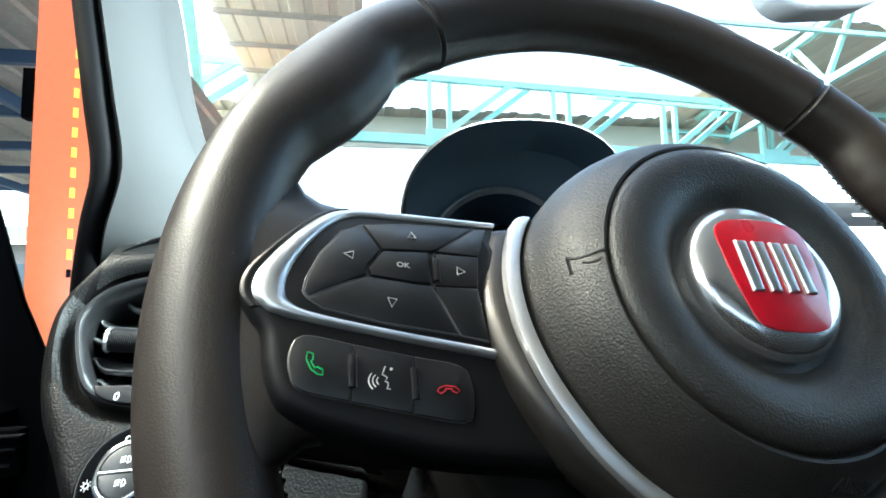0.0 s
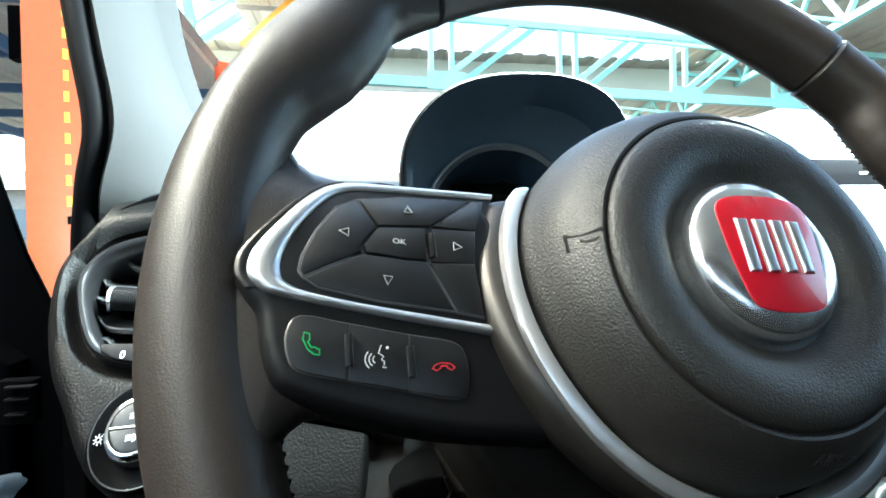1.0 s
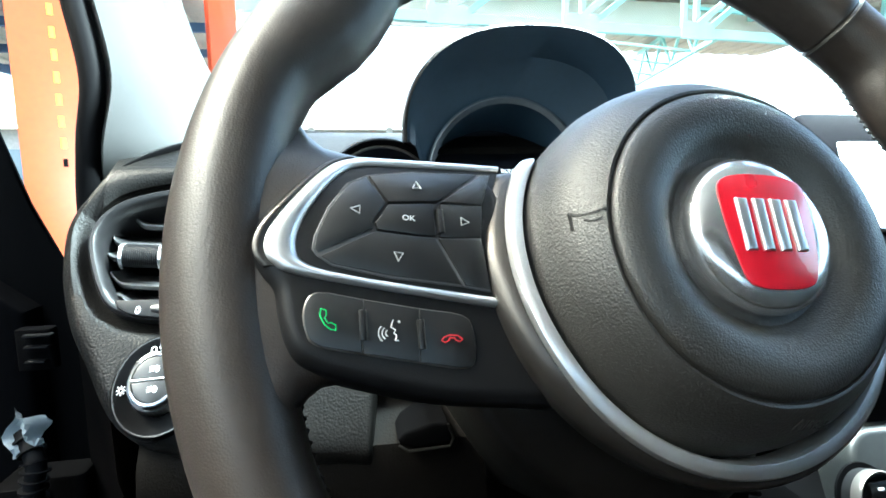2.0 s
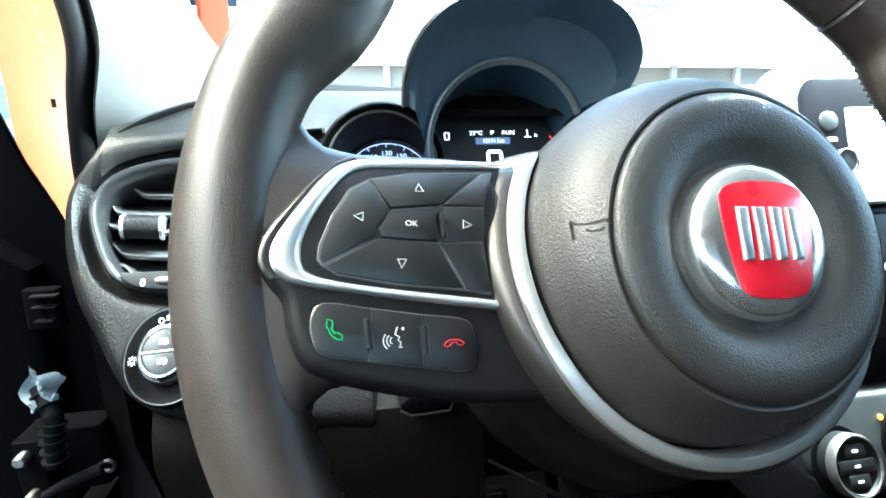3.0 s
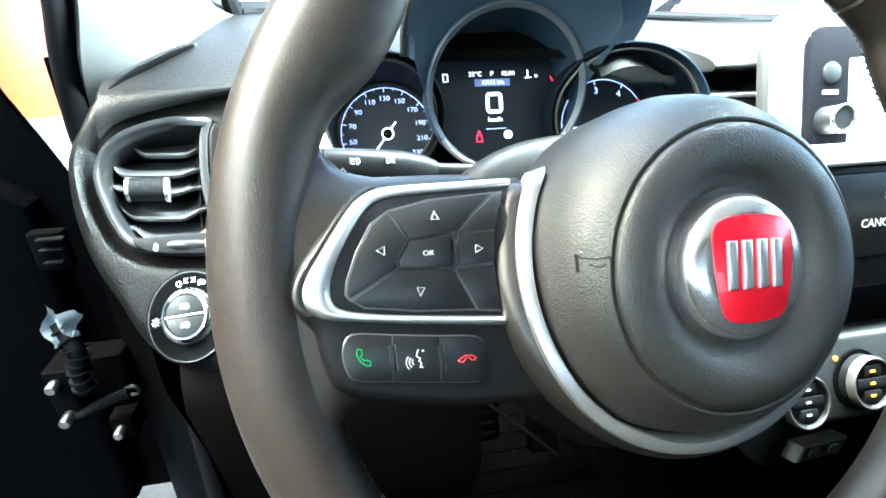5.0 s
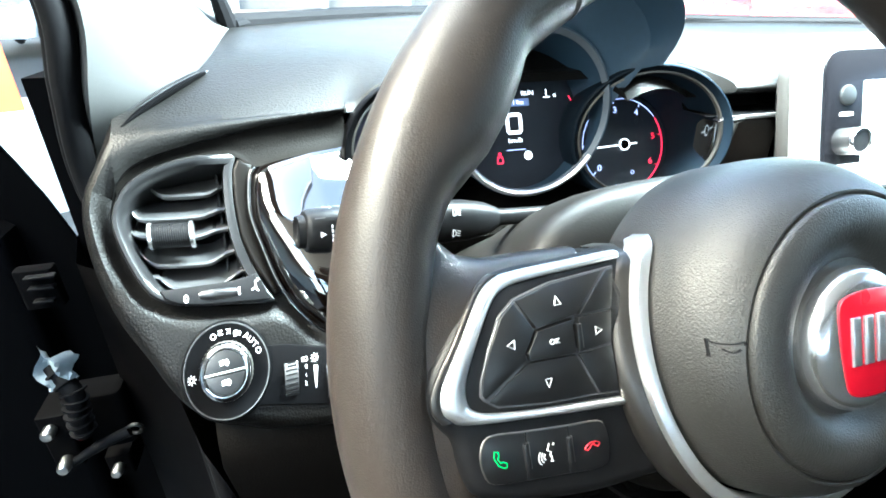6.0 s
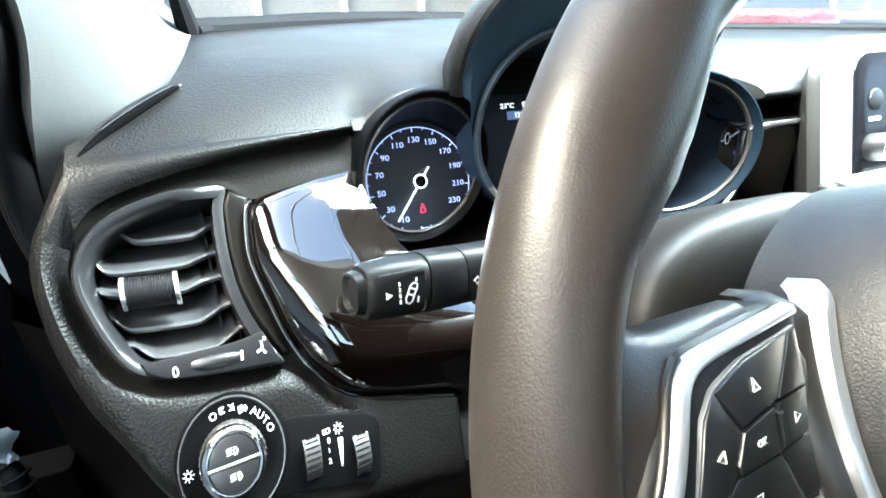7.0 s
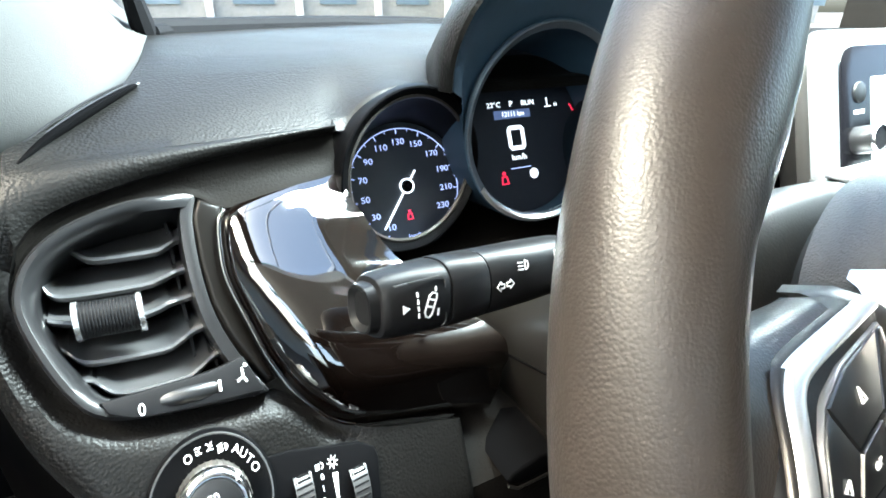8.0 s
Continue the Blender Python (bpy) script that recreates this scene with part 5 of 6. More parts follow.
def build_side_strip():
    t = thing("chrome_strip", "thin chrome strip above a glossy black dash panel", "trim strip")
    fn = lambda x, z, h: (x, 0.2425 - h, z)
    part("strip", plate([(0.148, 1.0330), (0.212, 1.0336), (0.212, 1.0374), (0.148, 1.0370)], -0.02, 0.003, 0.001, fn, 2), BADGE, t)
    # black sheet that holds the shade below the pad's nose
    part("recess", loft([[(x, 0.262, 1.0510), (x, 0.275, 1.0460), (x, 0.270, 1.0380), (x, 0.2410, 1.0376)] for x in (0.135, 0.17, 0.212)]), DEEP, t, "recess under the pad, its shade put into the black")
    part("gloss_panel", plate([(0.150, 0.940), (0.214, 0.940), (0.212, 1.0330), (0.146, 1.0326)], -0.02, 0.001, 0.003, fn, 3), GLOSS, t, "glossy black panel")
    arc = [(0.098 + 0.0605 * math.cos(a), 0.2385, 1.018 + 0.0605 * math.sin(a)) for a in (radians(14 - 5 * i) for i in range(16))]
    part("arc_edge", pipe(arc, [0.0006] + [0.0014] * 14 + [0.0006], 8), BADGE, t, "thin chrome arc round the rev counter")
    return t


build_side_strip()


def build_key_row():
    k = thing("key_row", "black key row under the media screen", "button panel")
    fn = lambda x, z, h: (x, 0.150 - h + (z - 0.95) * 0.25, z)
    part("bright_rail", plate(rounded(0.190, 0.47, 0.9985, 1.0035, 0.002), -0.03, 0.010, 0.002, fn, 2), SATIN, k)
    part("panel", plate(rounded(0.190, 0.47, 0.905, 0.9975, 0.006), -0.05, 0.004, 0.003, fn, 2), BLACK, k)
    for i in range(4):
        part("key", plate(rounded(0.198 + 0.068 * i, 0.262 + 0.068 * i, 0.930, 0.992, 0.004), 0, 0.006, 0.0015, fn, 2), KEY, k)
    part("letters", words("CANC", 0.0085, fn, 0.247, 0.955, 0.0062), INK, k, "white word CANC")
    part("letters", words("S", 0.0085, fn, 0.255, 0.975, 0.0062), INK, k, "white letter S")
    return k


build_key_row()


def build_climate():
    c = thing("climate_panel", "silver climate panel with ringed round controls", "control panel")
    fn = lambda x, z, h: (x, 0.105 - 0.90 * h + (z - 0.84) * 0.45, z + 0.40 * h)
    part("panel", plate(rounded(0.178, 0.47, 0.814, 0.874, 0.018), -0.03, 0.0, 0.004, fn, 3), mat("panel_grey", (0.030, 0.0325, 0.034), 0.45, metal=0.5), c, "silver panel")
    for i, x in enumerate((0.178, 0.2345, 0.290)):
        z = 0.836 + 0.006 * i
        f = lambda a, b, h, x=x, z=z: fn(x + 0.82 * a, z + 0.82 * b, 0.9 * h)
        part("knob_well", revolve([(0.0262, 0.0003), (0.0258, 0.0018 + 0.0004 * i), (0.0, 0.0018 + 0.0004 * i)], f, 40), DEEP, c)
        k = part("control", revolve([(0.0222, 0.0), (0.0222, 0.012), (0.0210, 0.0150), (0.0194, 0.0155), (0.0182, 0.0138), (0.0, 0.0135)], f, 44), BLACK, c, "round control with three keys")
        part("control_ring", revolve([(0.0224, 0.009), (0.0223, 0.0146), (0.0212, 0.0164), (0.0202, 0.0162), (0.0196, 0.0140)], f, 44), KNOBMAT, k, "silver ring")
        for j in range(3):
            y = 0.0103 - 0.0103 * j
            hw = math.sqrt(max(0.0, 0.0175 ** 2 - (abs(y) + 0.0045) ** 2)) if j != 1 else 0.0168
            part("control_key", plate(rounded(-hw, hw, y - 0.0046, y + 0.0046, 0.002, 3), 0.013, 0.0150, 0.0005, f, 2), KEY, k)
            part("control_sign", plate(rounded(-0.0028, 0.0024, y - 0.0008, y + 0.0011, 0.0004, 3), 0.0148, 0.0153, 0.0001, f, 1), LITORANGE if i == 1 else INK, k)
    part("lamp", plate(circle(0.2165, 0.8585, 0.0018, 12), 0, 0.0012, 0.0003, fn, 1), LITORANGE, c, "small orange lamp")
    return c


build_climate()


def build_switch_box():
    b = thing("seat_heat_switches", "black switch pair in a chrome frame below the climate panel", "switch")
    fn = lambda x, z, h: (x, 0.098 - 0.92 * h, z + 0.38 * h)
    part("frame", plate([(0.194, 0.7705), (0.234, 0.7740), (0.2355, 0.7915), (0.1955, 0.7880)], -0.02, 0.004, 0.002, fn, 2), KNOBMAT, b)
    part("face", plate([(0.1958, 0.7725), (0.2322, 0.7757), (0.2336, 0.7898), (0.1972, 0.7866)], 0, 0.0046, 0.0008, fn, 2), KEY, b)
    for x in (0.206, 0.2235):
        part("switch_sign", plate(rounded(x - 0.0042, x + 0.0042, 0.7765 + (x - 0.206) * 0.08, 0.7850 + (x - 0.206) * 0.08, 0.002), 0.004, 0.0060, 0.0006, fn, 2), SLATMAT, b)
    part("bracket", box(0.176, 0.25, 0.108, 0.20, 0.755, 0.812, 0.012), DEEP, b)
    return b


build_switch_box()

# ---- under the wheel ----
def build_under():
    l = thing("adjuster_lever", "dark column adjuster lever with a bright lower edge", "lever")
    part("blade", plate([(-0.1115, 0.9130), (-0.108, 0.9165), (-0.094, 0.9200), (-0.086, 0.9195), (-0.083, 0.9110), (-0.085, 0.9078), (-0.104, 0.9072), (-0.1100, 0.9098)], 0, 0.05, 0.002, lambda x, z, h: (1.228 * x + 0.0292, 0.205 - h, 1.228 * z - 0.2413), 3), DEEP, l)
    part("bright_edge", pipe([(-0.1072, 0.1545, 0.8762), (-0.1010, 0.1540, 0.8722), (-0.0752, 0.1540, 0.8730), (-0.0727, 0.1545, 0.8780), (-0.0762, 0.1545, 0.8876)], 0.0009, 8), STEEL, l)
    for name, x, wdt, y, z, lab in (("brake_pedal", 0.010, 0.085, 0.42, 0.545, "black rubber brake pedal"), ("accelerator_pedal", 0.130, 0.05, 0.43, 0.49, "black rubber accelerator pedal")):
        p = thing(name, lab, "pedal")
        fn = lambda a, b, h: (x + a, y + 0.35 * b - 0.93 * h, z + 0.93 * b + 0.35 * h)
        part("pad", plate(rounded(-wdt / 2, wdt / 2, -0.035, 0.035, 0.01), 0, 0.012, 0.003, fn, 2), RUBBER, p)
        for i in range(4):
            part("ridge", plate(rounded(-wdt / 2 + 0.008, wdt / 2 - 0.008, -0.026 + 0.016 * i, -0.020 + 0.016 * i, 0.002), 0.01, 0.0145, 0.001, fn, 1), RUBBER, p)
        part("arm", pipe([fn(0, 0, 0), (x, y + 0.05, z + 0.10), (x, y + 0.09, z + 0.26)], 0.009, 10), BODYBLACK, p)
    m = thing("floor_mat", "black ribbed rubber floor mat", "floor mat")
    part("sheet", box(-0.22, 0.24, 0.02, 0.62, 0.372, 0.382, 0.02), CARPET, m)
    for i in range(14):
        part("rib", box(-0.20, 0.22, 0.05 + 0.04 * i, 0.062 + 0.04 * i, 0.381, 0.386, 0.003), CARPET, m)
    for i in range(10):
        part("rib", box(-0.19 + 0.042 * i, -0.180 + 0.042 * i, 0.04, 0.60, 0.381, 0.385, 0.003), CARPET, m)
    f = thing("foot_rest", "black ribbed foot rest on the floor", "foot rest")
    part("plate", box(-0.215, -0.125, 0.44, 0.47, 0.38, 0.62, 0.01), RUBBER, f)
    for i in range(6):
        part("rib", box(-0.205 + 0.014 * i, -0.199 + 0.014 * i, 0.434, 0.442, 0.40, 0.60, 0.002), STEEL, f)
    s = thing("column_support", "dark grey brackets hanging under the steering column", "bracket")
    part("panel", box(-0.115, 0.02, 0.190, 0.225, 0.845, 0.884, 0.006), BLACK, s)
    part("stay", pipe([(-0.050, 0.125, 0.935), (-0.030, 0.085, 0.885), (-0.005, 0.090, 0.845), (0.022, 0.11, 0.80)], 0.006, 8), LOWER, s)
    part("sleeve", loft([[(0.035 + 0.045 * math.cos(a) + 0.02 * k, 0.085 + 0.03 * k, 0.905 - 0.035 * k + 0.035 * math.sin(a)) for a in (2 * math.pi * j / 24 for j in range(24))] for k in range(4)], around=True, ends=True), LOWER, s)


build_under()


# ---- A-pillar, door opening, shell ----
def build_pillar():
    p = thing("pillar_trim", "pale grey cloth-covered windscreen pillar trim", "pillar trim")
    # stations: left edge and right edge of the trim from base to roof
    st = (((-0.330, 0.315, 1.000), (-0.236, 0.325, 1.045)), ((-0.324, 0.302, 1.035), (-0.238, 0.345, 1.076)), ((-0.311, 0.279, 1.070), (-0.241, 0.420, 1.090)), ((-0.301, 0.279, 1.120), (-0.260, 0.495, 1.108)),
          ((-0.3125, 0.287, 1.180), (-0.305, 0.490, 1.170)), ((-0.331, 0.303, 1.260), (-0.332, 0.474, 1.260)), ((-0.351, 0.314, 1.360), (-0.343, 0.452, 1.360)), ((-0.365, 0.24, 1.43), (-0.335, 0.34, 1.425)), ((-0.36, 0.10, 1.47), (-0.29, 0.15, 1.455)), ((-0.34, -0.05, 1.48), (-0.26, -0.03, 1.47)))
    rows = []
    for a, b in st:
        a, b = Vector(a), Vector(b)
        out = Vector((0.85, -0.45, 0.25)).normalized()
        row = [a + Vector((-0.030, 0.05, 0))]
        for i in range(13):
            u = i / 12
            row.append(a.lerp(b, u) + out * 0.012 * math.sin(math.pi * u) ** 0.7)
        row.append(b + Vector((0.01, 0.05, 0)))
        rows.append(row)
    pts = [curve_through([tuple(r[j]) for r in rows], 5) for j in range(len(rows[0]))]
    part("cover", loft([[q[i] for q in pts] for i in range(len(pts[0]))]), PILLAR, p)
    s = thing("door_seal", "black rubber door seal along the pillar", "door seal")
    line = curve_through([(-0.262, 0.170, 0.40), (-0.285, 0.235, 0.78), (-0.300, 0.262, 0.90), (-0.334, 0.300, 1.00), (-0.326, 0.290, 1.070), (-0.317, 0.286, 1.120), (-0.328, 0.293, 1.180), (-0.346, 0.309, 1.260), (-0.366, 0.318, 1.360), (-0.378, 0.24, 1.44), (-0.37, 0.10, 1.48), (-0.35, -0.1, 1.49)], 6)
    part("lip", pipe(line, 0.0085, 12), RUBBER, s)
    part("lip_edge", pipe([(x - 0.009, y + 0.012, z) for x, y, z in line], 0.006, 10), RUBBER, s)


build_pillar()


def build_door():
    d = thing("open_door", "black front door standing open, hinge edge in view", "car door")
    poly = [(-0.425, 0.40), (-0.440, 0.86), (-0.458, 0.925), (-0.473, 0.965), (-0.496, 1.020), (-0.515, 1.085), (-0.531, 1.139), (-0.545, 1.17), (-1.45, 1.17), (-1.45, 0.40)]
    part("shell", plate(poly, -0.03, 0.0, 0.006, lambda x, z, h: (x + 0.8 * min(0.0, h), 0.52 - h, z), 3), BODYBLACK, d)
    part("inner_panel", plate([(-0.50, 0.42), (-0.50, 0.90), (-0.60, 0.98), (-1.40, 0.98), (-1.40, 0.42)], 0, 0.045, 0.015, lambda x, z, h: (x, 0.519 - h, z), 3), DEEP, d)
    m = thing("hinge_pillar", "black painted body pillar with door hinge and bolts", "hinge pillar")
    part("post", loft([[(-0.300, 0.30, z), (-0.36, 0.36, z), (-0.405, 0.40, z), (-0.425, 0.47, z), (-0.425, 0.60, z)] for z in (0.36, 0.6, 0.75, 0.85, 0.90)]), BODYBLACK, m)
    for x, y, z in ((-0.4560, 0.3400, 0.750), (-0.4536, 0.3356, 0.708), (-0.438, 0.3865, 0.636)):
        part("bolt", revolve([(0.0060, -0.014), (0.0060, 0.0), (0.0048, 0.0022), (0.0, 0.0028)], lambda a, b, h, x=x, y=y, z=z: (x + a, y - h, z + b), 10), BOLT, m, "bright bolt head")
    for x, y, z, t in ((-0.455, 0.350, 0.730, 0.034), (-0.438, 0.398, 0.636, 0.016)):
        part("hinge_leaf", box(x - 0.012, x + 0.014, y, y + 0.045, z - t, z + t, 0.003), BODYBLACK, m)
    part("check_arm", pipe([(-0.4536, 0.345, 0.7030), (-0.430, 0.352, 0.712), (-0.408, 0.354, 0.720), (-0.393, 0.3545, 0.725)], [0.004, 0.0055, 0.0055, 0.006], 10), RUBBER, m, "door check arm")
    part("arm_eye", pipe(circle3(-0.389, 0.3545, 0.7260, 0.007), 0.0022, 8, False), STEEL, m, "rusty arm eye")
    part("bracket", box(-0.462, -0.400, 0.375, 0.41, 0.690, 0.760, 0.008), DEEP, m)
    t = thing("paper_tag", "crumpled pale paper tag beside the hinge cable", "tag")
    part("sheet", loft([[(-0.446 + 0.028 * u + 0.004 * math.sin(9 * v), 0.355 - 0.008 * math.sin(7 * u + 5 * v), 0.793 + 0.046 * v - 0.012 * u * v + (0.012 * u if v < 0.3 else 0)) for u in np.linspace(0, 1, 9)] for v in np.linspace(0, 1, 9)]), LABEL, t)
    c = thing("cable_boot", "black ribbed rubber cable boot at the door hinge", "cable boot")
    line = curve_through([(-0.442, 0.365, 0.812), (-0.425, 0.350, 0.791), (-0.4262, 0.345, 0.768), (-0.4276, 0.345, 0.740)], 6)
    part("hose", pipe(line, 0.0085, 14), RUBBER, c)
    for i in range(2, len(line) - 1, 2):
        part("bellows", pipe([line[i], tuple(np.array(line[i]) * 0.6 + np.array(line[i + 1]) * 0.4)], 0.0118, 14), RUBBER, c)
    k = thing("door_catch", "dark ribbed latch plate on the pillar", "latch plate")
    part("plate", box(-0.452, -0.420, 0.385, 0.40, 0.865, 0.905, 0.004), DEEP, k)
    for z in (0.900, 0.889, 0.875):
        part("lip", box(-0.441, -0.424 + (z - 0.875) * 0.3, 0.378, 0.386, z - 0.0010, z + 0.0010, 0.001), RUBBER, k)


def circle3(x, y, z, r, n=16):
    return [(x + r * math.cos(2 * math.pi * i / n), y, z + 0.8 * r * math.sin(2 * math.pi * i / n)) for i in range(n + 1)]


build_door()


def build_shell():
    floor = part("floor", box(-0.42, 1.16, -1.7, 0.75, 0.34, 0.372), CARPET)
    tagged(floor, "black carpeted car floor", "floor", kind="structure")
    roof = part("ceiling", loft([[(x, y, 1.50 + 0.04 * math.sin(math.pi * (y + 1.7) / 2) - 0.05 * ((x - 0.37) / 0.75) ** 2 + dz) for x in np.linspace(-0.38, 1.12, 9)] for y, dz in ((-1.7, 0), (-1.0, 0), (-0.3, 0), (0.02, -0.045), (0.02, 0.0), (-0.3, 0.05), (-1.7, 0.05))]), HEADLINER)
    tagged(roof, "pale grey cloth headliner", "ceiling", kind="structure")
    # unseen walls close the cabin near the eye to block side light
    right = join(box(1.12, 1.18, -1.7, 0.70, 0.34, 1.16), box(1.12, 1.18, -0.55, -0.42, 1.00, 1.50), box(1.12, 1.18, -1.7, -0.55, 1.00, 1.50))
    tagged(part("wall_right", right, LOWER), "dark plain passenger side, closed up out of view to cut light", "wall", kind="structure")
    # added wall in place of seat and driver, blocks light from behind
    back = join(box(-0.42, 1.16, -0.68, -0.60, 0.34, 1.12), box(-0.42, 1.16, -0.68, -0.60, 1.40, 1.52), box(0.36, 1.16, -0.68, -0.60, 1.12, 1.40))
    tagged(part("wall_back", back, LOWER), "dark plain wall added behind the view to block light", "wall", kind="structure")
    tagged(part("wall_left", join(box(-0.46, -0.42, -0.68, -0.20, 0.34, 1.00), box(-0.46, -0.42, -0.68, -0.60, 1.00, 1.48), box(-0.46, -0.43, -0.20, 0.05, 0.34, 0.68)), LOWER), "dark plain wall added beside the view to block light", "wall", kind="structure")
    fire = part("wall_front", join(box(-0.42, 1.16, 0.70, 0.76, 0.34, 1.060), box(-0.42, -0.30, 0.46, 0.52, 0.34, 1.06)), DEEP)
    tagged(fire, "black bulkhead behind the dashboard", "wall", kind="structure")
    rows = []
    for v in np.linspace(0, 1, 9):
        row = []
        for u in np.linspace(0, 1, 13):
            x0, x1 = -0.238 + 1.216 * u, -0.27 + 1.28 * u
            b = math.sin(math.pi * u)
            row.append((x0 + (x1 - x0) * v, (0.505 + 0.245 * b ** 0.8) * (1 - v) + (0.03 + 0.05 * b) * v, (1.100 - 0.026 * min(1.0, max(0.0, 1.22 * u - 0.24) * 2.2)) * (1 - v) + 1.455 * v + 0.02 * math.sin(math.pi * v)))
        rows.append(row)
    ws = part("window_1", loft(rows), GLASS)
    ws.visible_shadow = False
    tagged(ws, "clear laminated windscreen with black border", "windscreen", kind="structure")
    edge = [tuple(np.array(rows[0][0]) * (1 - k / 6) + np.array(rows[1][0]) * k / 6) for k in range(7)]
    part("window_border", pipe([(x - 0.004, y, z - 0.002) for x, y, z in edge], [0.009, 0.009, 0.008, 0.007, 0.006, 0.004, 0.002], 8), RUBBER, ws, "black border")
    lower = [rows[0][k] for k in range(13)]
    part("window_border", pipe([(x, y + 0.012, z + 0.001) for x, y, z in lower], 0.0075, 8), RUBBER, ws, "black border")
    mir = thing("rear_mirror", "black rear-view mirror hanging at the windscreen", "mirror")
    f = lambda x, z, h: (x + 0.36 + 0.25 * h, 0.30 - h - 0.22 * x, 1.350 + z)
    part("case", plate(rounded(-0.032, 0.085, -0.036, 0.050, 0.036), -0.035, 0.0, 0.01, f, 4), BLACK, mir)
    part("mirror_glass", plate(rounded(-0.022, 0.075, -0.018, 0.042, 0.024), -0.002, 0.002, 0.001, f, 1), CHROME, mir, "mirror glass")
    part("stalk", pipe([(0.37, 0.335, 1.365), (0.37, 0.30, 1.44)], 0.008, 10), BLACK, mir)


build_shell()


# ---- the hall and yard outside ----
TEAL = mat("teal_paint", (0.24, 0.50, 0.49), 0.5, var=0.2, stain=2)
# beige sheet darkened, with the eave's shade put into its colour
ROOFSHEET = mat("roof_sheet", (0.36, 0.33, 0.275), 0.7, var=0.15, stain=0.6)
# the same sheet lightened, for bounce light its underside doesn't get
BOUNCESHEET = mat("roof_sheet_bounce", (0.80, 0.76, 0.66), 0.7, var=0.15, stain=0.6)
ORANGE = mat("orange_paint", (0.80, 0.115, 0.02), 0.45, var=0.10, stain=1.5)
AMBER = mat("amber_paint", (0.80, 0.36, 0.03), 0.5, var=0.1)
YELLOW = mat("yellow_paint", (0.85, 0.62, 0.05), 0.5, var=0.1)
CONCRETE = mat("concrete", (0.06, 0.059, 0.056), 0.85, var=0.25, stain=0.5, grain=("noise", 40, 0.004))
WHITEWALL = mat("white_cladding", (0.45, 0.455, 0.45), 0.6, var=0.08, stain=0.4)
BLUE = mat("blue_paint", (0.08, 0.16, 0.30), 0.5, var=0.15, stain=2)
PANE = mat("window_pane", (0.12, 0.16, 0.19), 0.15, var=0.1)
SHEETGREY = mat("grey_roof", (0.36, 0.35, 0.33), 0.7, var=0.2, stain=0.7)


def ridged(x0, x1, y0, y1, z, pitch=0.5, depth=0.05, slope=0.0):
    """Corrugated sheet with ribs along y."""
    xs, x = [], x0
    while x < x1:
        xs += [(x, 0), (x + pitch * 0.55, 0), (x + pitch * 0.62, depth), (x + pitch * 0.93, depth)]
        x += pitch
    return loft([[(a, y, z + b + slope * (y - y0)) for a, b in xs] for y in (y0, y1)])


